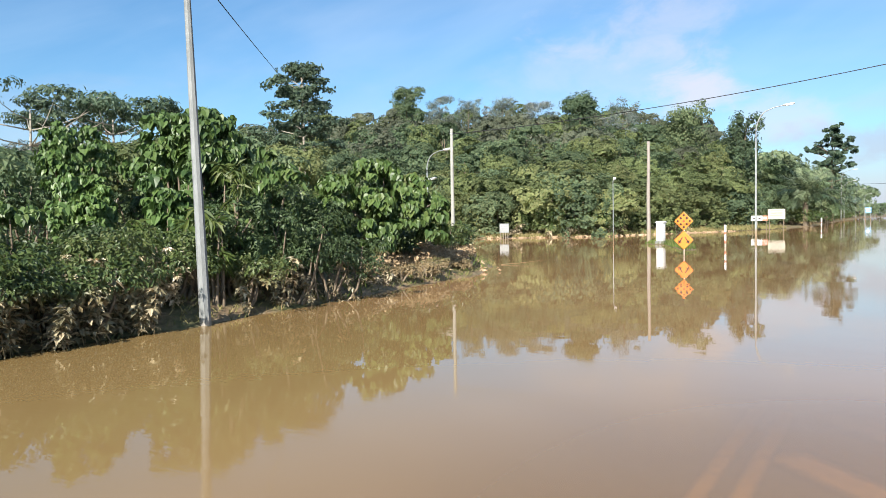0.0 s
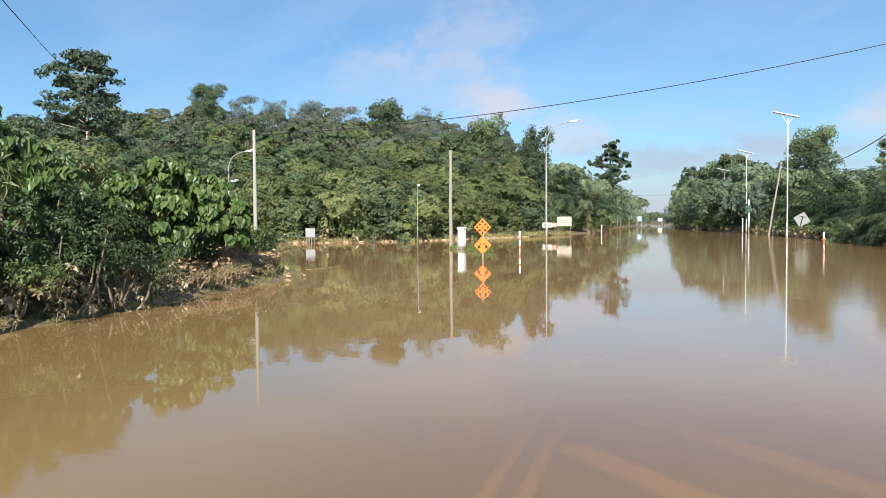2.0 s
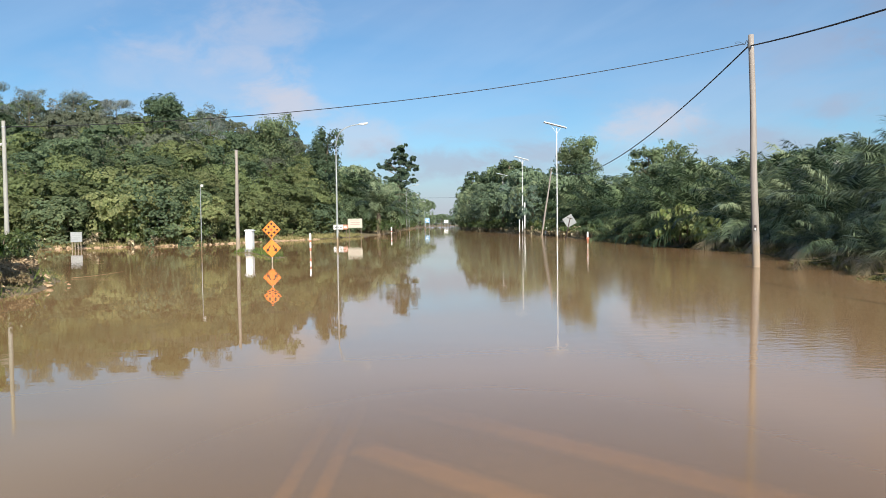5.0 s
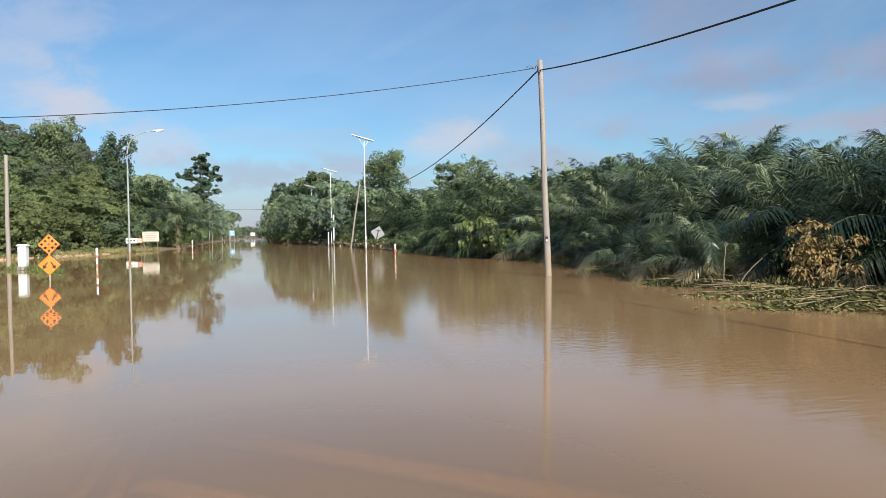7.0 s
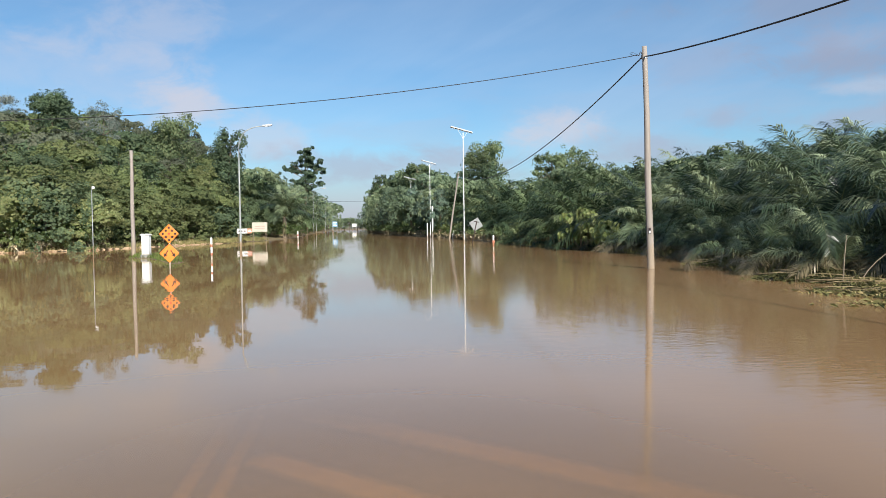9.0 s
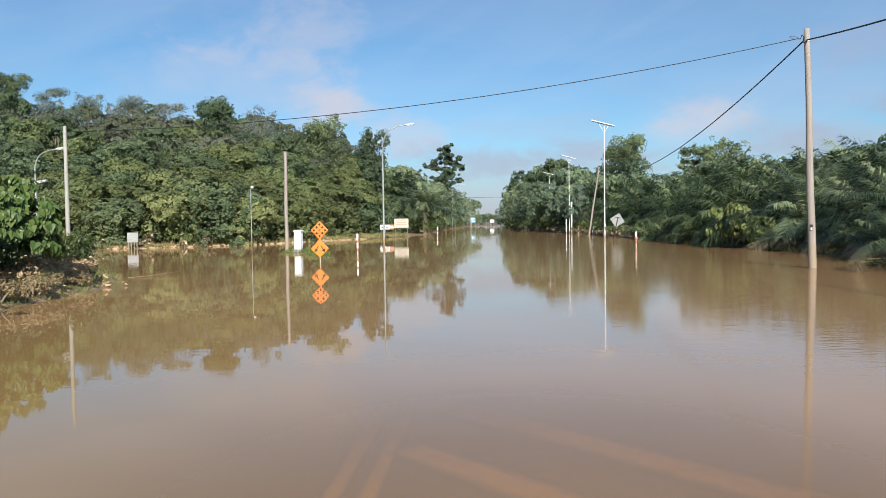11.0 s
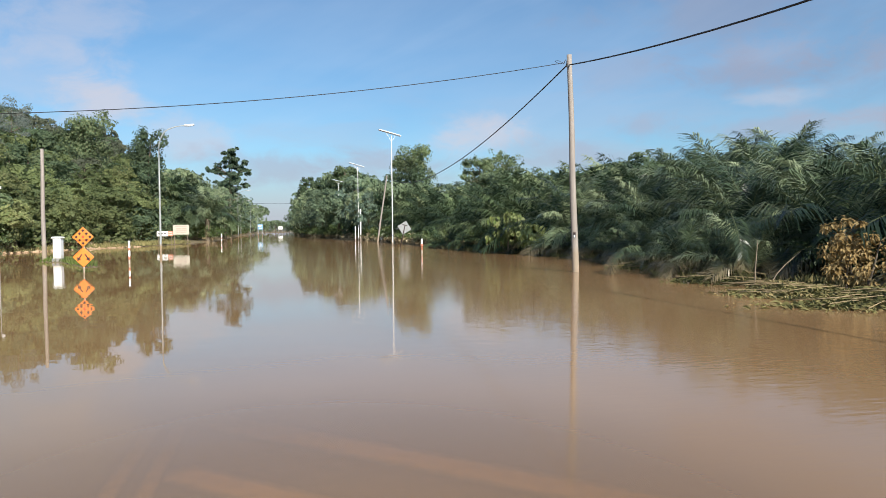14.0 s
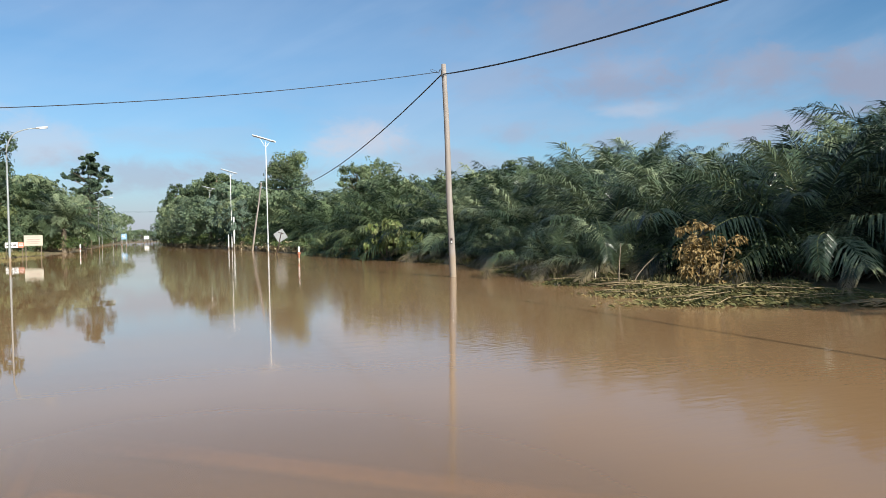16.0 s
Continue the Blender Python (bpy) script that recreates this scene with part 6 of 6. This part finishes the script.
def solar_lamp(x, y, height, label, turn=0.0):
    """Slim white mast with a long tilted panel bar on a V-shaped bracket."""
    e = thing("solar_street_lamp", (x, y, -0.6), label, "street lamp", "solar street lamps along the right bank", turn=turn)
    h = height + 0.6
    part("mast", Geo().tube([(0, 0, 0), (0, 0, 2.0), (0, 0, 2.05), (0, 0, h - 0.3)], [0.068, 0.068, 0.044, 0.036], 10), M_WHITE, e, smooth=True)
    t = Matrix.Rotation(radians(15), 3, "Y")
    bar = part("panel", Geo().box((-0.15, 0, h), (2.2, 0.42, 0.09), 0.02, t), M_PANEL, e, "long white panel bar")
    part("frame", Geo().box((-0.15, 0, h - 0.075), (2.2, 0.10, 0.05), 0.01, t), M_WHITE, bar)
    for s in (-1, 1):
        part("brace", Geo().tube([(0, 0, h - 0.85), (s * 0.50 - 0.05, 0, h - 0.08 - s * 0.11)], 0.018, 6), M_WHITE, e)
    return e


slim_lamp(-15.2, 44.0, 4.2, "thin short lamp post beside the grass island")
sl = solar_lamp(10.40, 68.0, 10.78, "slim white solar street lamp standing in the flood")
copy_thing(sl, pose(10.75, 102.5, -0.6, 0, 0, 4))
copy_thing(sl, pose(10.6, 136.0, -0.6, 0, 0, -6))


def post(name, x, y, height, rad, bands, label, category="marker post", group="marker posts along the road", lean=(0, 0)):
    """Round post painted in bands (from, to, material)."""
    e = thing(name, (x, y, -0.5), label, category, group)
    part("shaft", Geo().tube([(0, 0, 0), (lean[0], lean[1], height + 0.5)], rad, 10), M_WHITE, e, smooth=True)
    for a, b, m in bands:
        k0, k1 = (a + 0.5) / (height + 0.5), (b + 0.5) / (height + 0.5)
        part("band", Geo().tube([(lean[0] * k0, lean[1] * k0, a + 0.5), (lean[0] * k1, lean[1] * k1, b + 0.5)], rad + 0.004, 10), m, e, smooth=True)
    return e


post("delineator_post", -7.45, 38.6, 1.15, 0.05, [(0.66, 0.80, M_FADERED), (0.20, 0.36, M_FADERED)], "white delineator post with faded red bands in the flood")
post("delineator_post", -7.6, 97.0, 1.2, 0.07, [(0.55, 0.72, M_RED)], "white delineator post with a red band")
mark = post("marker_post", 8.95, 45.9, 0.95, 0.05, [(0.2, 0.55, M_FADERED)], "white post with a faded red sleeve in the flood")
part("ball", Geo().tube([(0, 0, 0.92), (0, 0, 0.97), (0, 0, 1.07), (0, 0, 1.12)], [0.055, 0.10, 0.10, 0.05], 10), M_FADERED, mark, "faded red cone collar", smooth=True)
post("marker_post", 10.85, 100.6, 4.4, 0.10, [], "tall plain white pipe beside a solar lamp", "pipe")
post("marker_post", 10.05, 100.0, 2.0, 0.07, [], "short plain white pipe beside a solar lamp", "pipe")
post("marker_post", 12.0, 88.0, 0.9, 0.06, [], "small white roadside post")


def bars(parent, mat, face_y, rows):
    """Unreadable writing as plain bars: (x, z, width, height)."""
    for x, z, w, h in rows:
        part("writing", Geo().box((x, face_y, z), (w, 0.006, h), 0.0), mat, parent)


def diamond(cz, half, thick=0.012, y=0.0):
    return Geo().box((0, y, cz), (half * math.sqrt(2), thick, half * math.sqrt(2)), 0.02, Matrix.Rotation(radians(45), 3, "Y"), 2)


ws = thing("warning_sign", (-7.55, 30.5, -0.6), "two stacked orange diamond warning signs on one post", "road sign", turn=-4)
part("post", Geo().tube([(0, 0.03, 0), (0, 0.03, 2.35)], 0.03, 10), M_WHITE, ws, "white steel post", smooth=True)
top = part("upper_plate", diamond(2.02, 0.40), M_ORANGE, ws, "orange diamond with dark dots")
low_p = part("lower_plate", diamond(1.23, 0.40), M_ORANGE, ws, "orange diamond with two parting arrows")
R45 = Matrix.Rotation(radians(45), 3, "Y")
for i, (dx, dz) in enumerate(((0, 0.25), (-0.125, 0.125), (0.125, 0.125), (-0.25, 0), (0, 0.0), (0.25, 0), (-0.125, -0.125), (0.125, -0.125), (0, -0.25))):
    part("dot", Geo().box((dx, -0.010, 2.02 + dz), (0.088, 0.008, 0.088), 0.004, R45), M_REDPRINT if i == 4 else M_BLACKPRINT, top)
for s in (-1, 1):
    rt = Matrix.Rotation(radians(-s * 32), 3, "Y")
    sh = Geo().box((s * 0.115, -0.010, 1.25), (0.045, 0.008, 0.22), 0.003, rt)
    cx, cz = s * 0.175, 1.155
    d1, d2 = (s * 0.53, -0.848), (s * 0.848, 0.53)
    tri = [(cx + d1[0] * 0.10, cz + d1[1] * 0.10), (cx + d2[0] * 0.085 - d1[0] * 0.04, cz + d2[1] * 0.085 - d1[1] * 0.04), (cx - d2[0] * 0.085 - d1[0] * 0.04, cz - d2[1] * 0.085 - d1[1] * 0.04)]
    sh.put([(x, -0.014, z) for x, z in tri] + [(x, -0.006, z) for x, z in tri], [(0, 1, 2), (5, 4, 3), (0, 3, 4, 1), (1, 4, 5, 2), (2, 5, 3, 0)])
    part("arrow", sh, M_BLACKPRINT, low_p)

# electric feeder pillar on the island
fp = thing("feeder_pillar", (-11.80, 42.5, -0.05), "white metal feeder pillar with a capped top on the grass island", "cabinet", turn=-8)
part("plinth", Geo().box((0, 0, 0.10), (0.52, 0.42, 0.30), 0.015), M_CONCRETE, fp)
body = part("body", Geo().box((0, 0, 0.78), (0.42, 0.34, 1.10), 0.012), M_WHITE, fp)
part("door", Geo().box((0, -0.185, 0.78), (0.36, 0.016, 0.98), 0.006), M_WHITE, body)
part("handle", Geo().box((0.14, -0.20, 0.9), (0.03, 0.02, 0.12), 0.005), M_GALV, body)
part("cap", Geo().box((0, 0, 1.355), (0.55, 0.45, 0.06), 0.02).box((0, 0, 1.40), (0.46, 0.38, 0.05), 0.02), M_WHITE, fp)

# small white notice on legs by the side road
nb = thing("notice_board", (-28.4, 54.5, 0.10), "small grey notice board on short orange-brown legs", "sign", turn=27)
part("panel", Geo().box((0, 0, 0.80), (0.80, 0.04, 0.78), 0.012), M_SIGNBACK, nb)
bars(nb, M_MAST, -0.025, [(0, 1.0, 0.6, 0.05), (0, 0.86, 0.55, 0.05), (-0.05, 0.72, 0.5, 0.05)])
for s in (-0.3, -0.1, 0.1, 0.3):
    part("leg", Geo().box((s, 0.03, 0.2), (0.06, 0.05, 1.0), 0.006), M_POLEWOOD, nb)

# boards at the foot of the hill
b1 = thing("sign_board", (-11.0, 85.0, -0.5), "cream signboard with faded lettering on posts", "sign", turn=4)
part("panel", Geo().box((0, 0, 2.25), (1.72, 0.04, 1.10), 0.015), M_CREAM, b1)
bars(b1, M_FADEPRINT, -0.025, [(0, 2.62, 1.2, 0.05), (-0.25, 2.35, 0.55, 0.12), (0.35, 2.35, 0.45, 0.12), (0, 2.12, 1.25, 0.10), (0, 1.93, 1.0, 0.05)])
for s in (-0.7, 0.7):
    part("post", Geo().box((s, 0.05, 1.1), (0.09, 0.06, 2.3), 0.008), M_BARK, b1)
b2 = thing("sign_board", (-12.75, 85.2, -0.5), "low white and red signboard with unreadable lettering", "sign", turn=4)
part("panel", Geo().box((-0.27, 0, 1.82), (1.15, 0.04, 0.56), 0.01), M_SIGNWHITE, b2)
part("panel", Geo().box((0.58, -0.003, 1.82), (0.55, 0.04, 0.56), 0.01), M_FADERED, b2, "faded red panel")
bars(b2, M_BLACKPRINT, -0.025, [(-0.45, 1.82, 0.5, 0.14), (0.02, 1.82, 0.25, 0.14)])
bars(b2, M_SIGNWHITE, -0.028, [(0.58, 1.92, 0.36, 0.06), (0.58, 1.76, 0.40, 0.06)])
for s in (-0.7, 0.7):
    part("post", Geo().box((s, 0.05, 1.0), (0.055, 0.05, 2.0), 0.008), M_BARK, b2)

# far signs
b3 = thing("road_sign", (-5.6, 200, -0.5), "blue road sign with white bars on two posts", "road sign")
part("panel", Geo().box((0, 0, 3.0), (1.35, 0.06, 1.45), 0.02), M_BLUE, b3)
bars(b3, M_SIGNWHITE, -0.04, [(0, 3.42, 0.95, 0.15), (-0.15, 3.05, 0.7, 0.15), (0.05, 2.65, 0.85, 0.15)])
for s in (-0.5, 0.5):
    part("post", Geo().tube([(s, 0.08, 0), (s, 0.08, 3.4)], 0.07, 8), M_GALV, b3)
b4 = thing("road_sign", (-0.6, 400, -0.3), "white rectangular board far down the flooded road", "road sign")
part("panel", Geo().box((0, 0, 3.0), (2.3, 0.08, 1.7), 0.03), M_SIGNWHITE, b4)
for s in (-1.1, 1.1):
    part("post", Geo().tube([(s, 0.1, 0), (s, 0.1, 3.6)], 0.1, 8), M_GALV, b4)

# back of a tilted diamond sign on the right bank
dm = thing("road_sign", (11.2, 66.5, -0.35), "grey back of a tilted diamond road sign among bushes", "road sign", turn=-6)
tl = Matrix.Rotation(radians(14), 3, "Y")
part("plate", Geo().box((0.1, 0, 2.05), (0.96, 0.03, 0.96), 0.03, tl @ Matrix.Rotation(radians(45), 3, "Y"), 2), M_SIGNBACK, dm)
part("post", Geo().tube([(-0.38, -0.05, 0), (0.18, -0.05, 2.35)], 0.045, 8), M_BLACKPRINT, dm, "dark steel post", smooth=True)
part("cross_bar", Geo().box((0.12, -0.03, 2.3), (0.5, 0.03, 0.06), 0.005, tl), M_BLACKPRINT, dm)

# white bottle adrift near the bank
g = Geo().tube([(11.15, 18.35, 0.01), (11.19, 18.36, 0.012), (11.33, 18.40, 0.012), (11.37, 18.41, 0.012), (11.41, 18.42, 0.012)], [0.03, 0.045, 0.045, 0.02, 0.018], 10)
whole("plastic_bottle", g, M_WHITE, "white plastic bottle floating by the palm bank", "bottle", smooth=True)
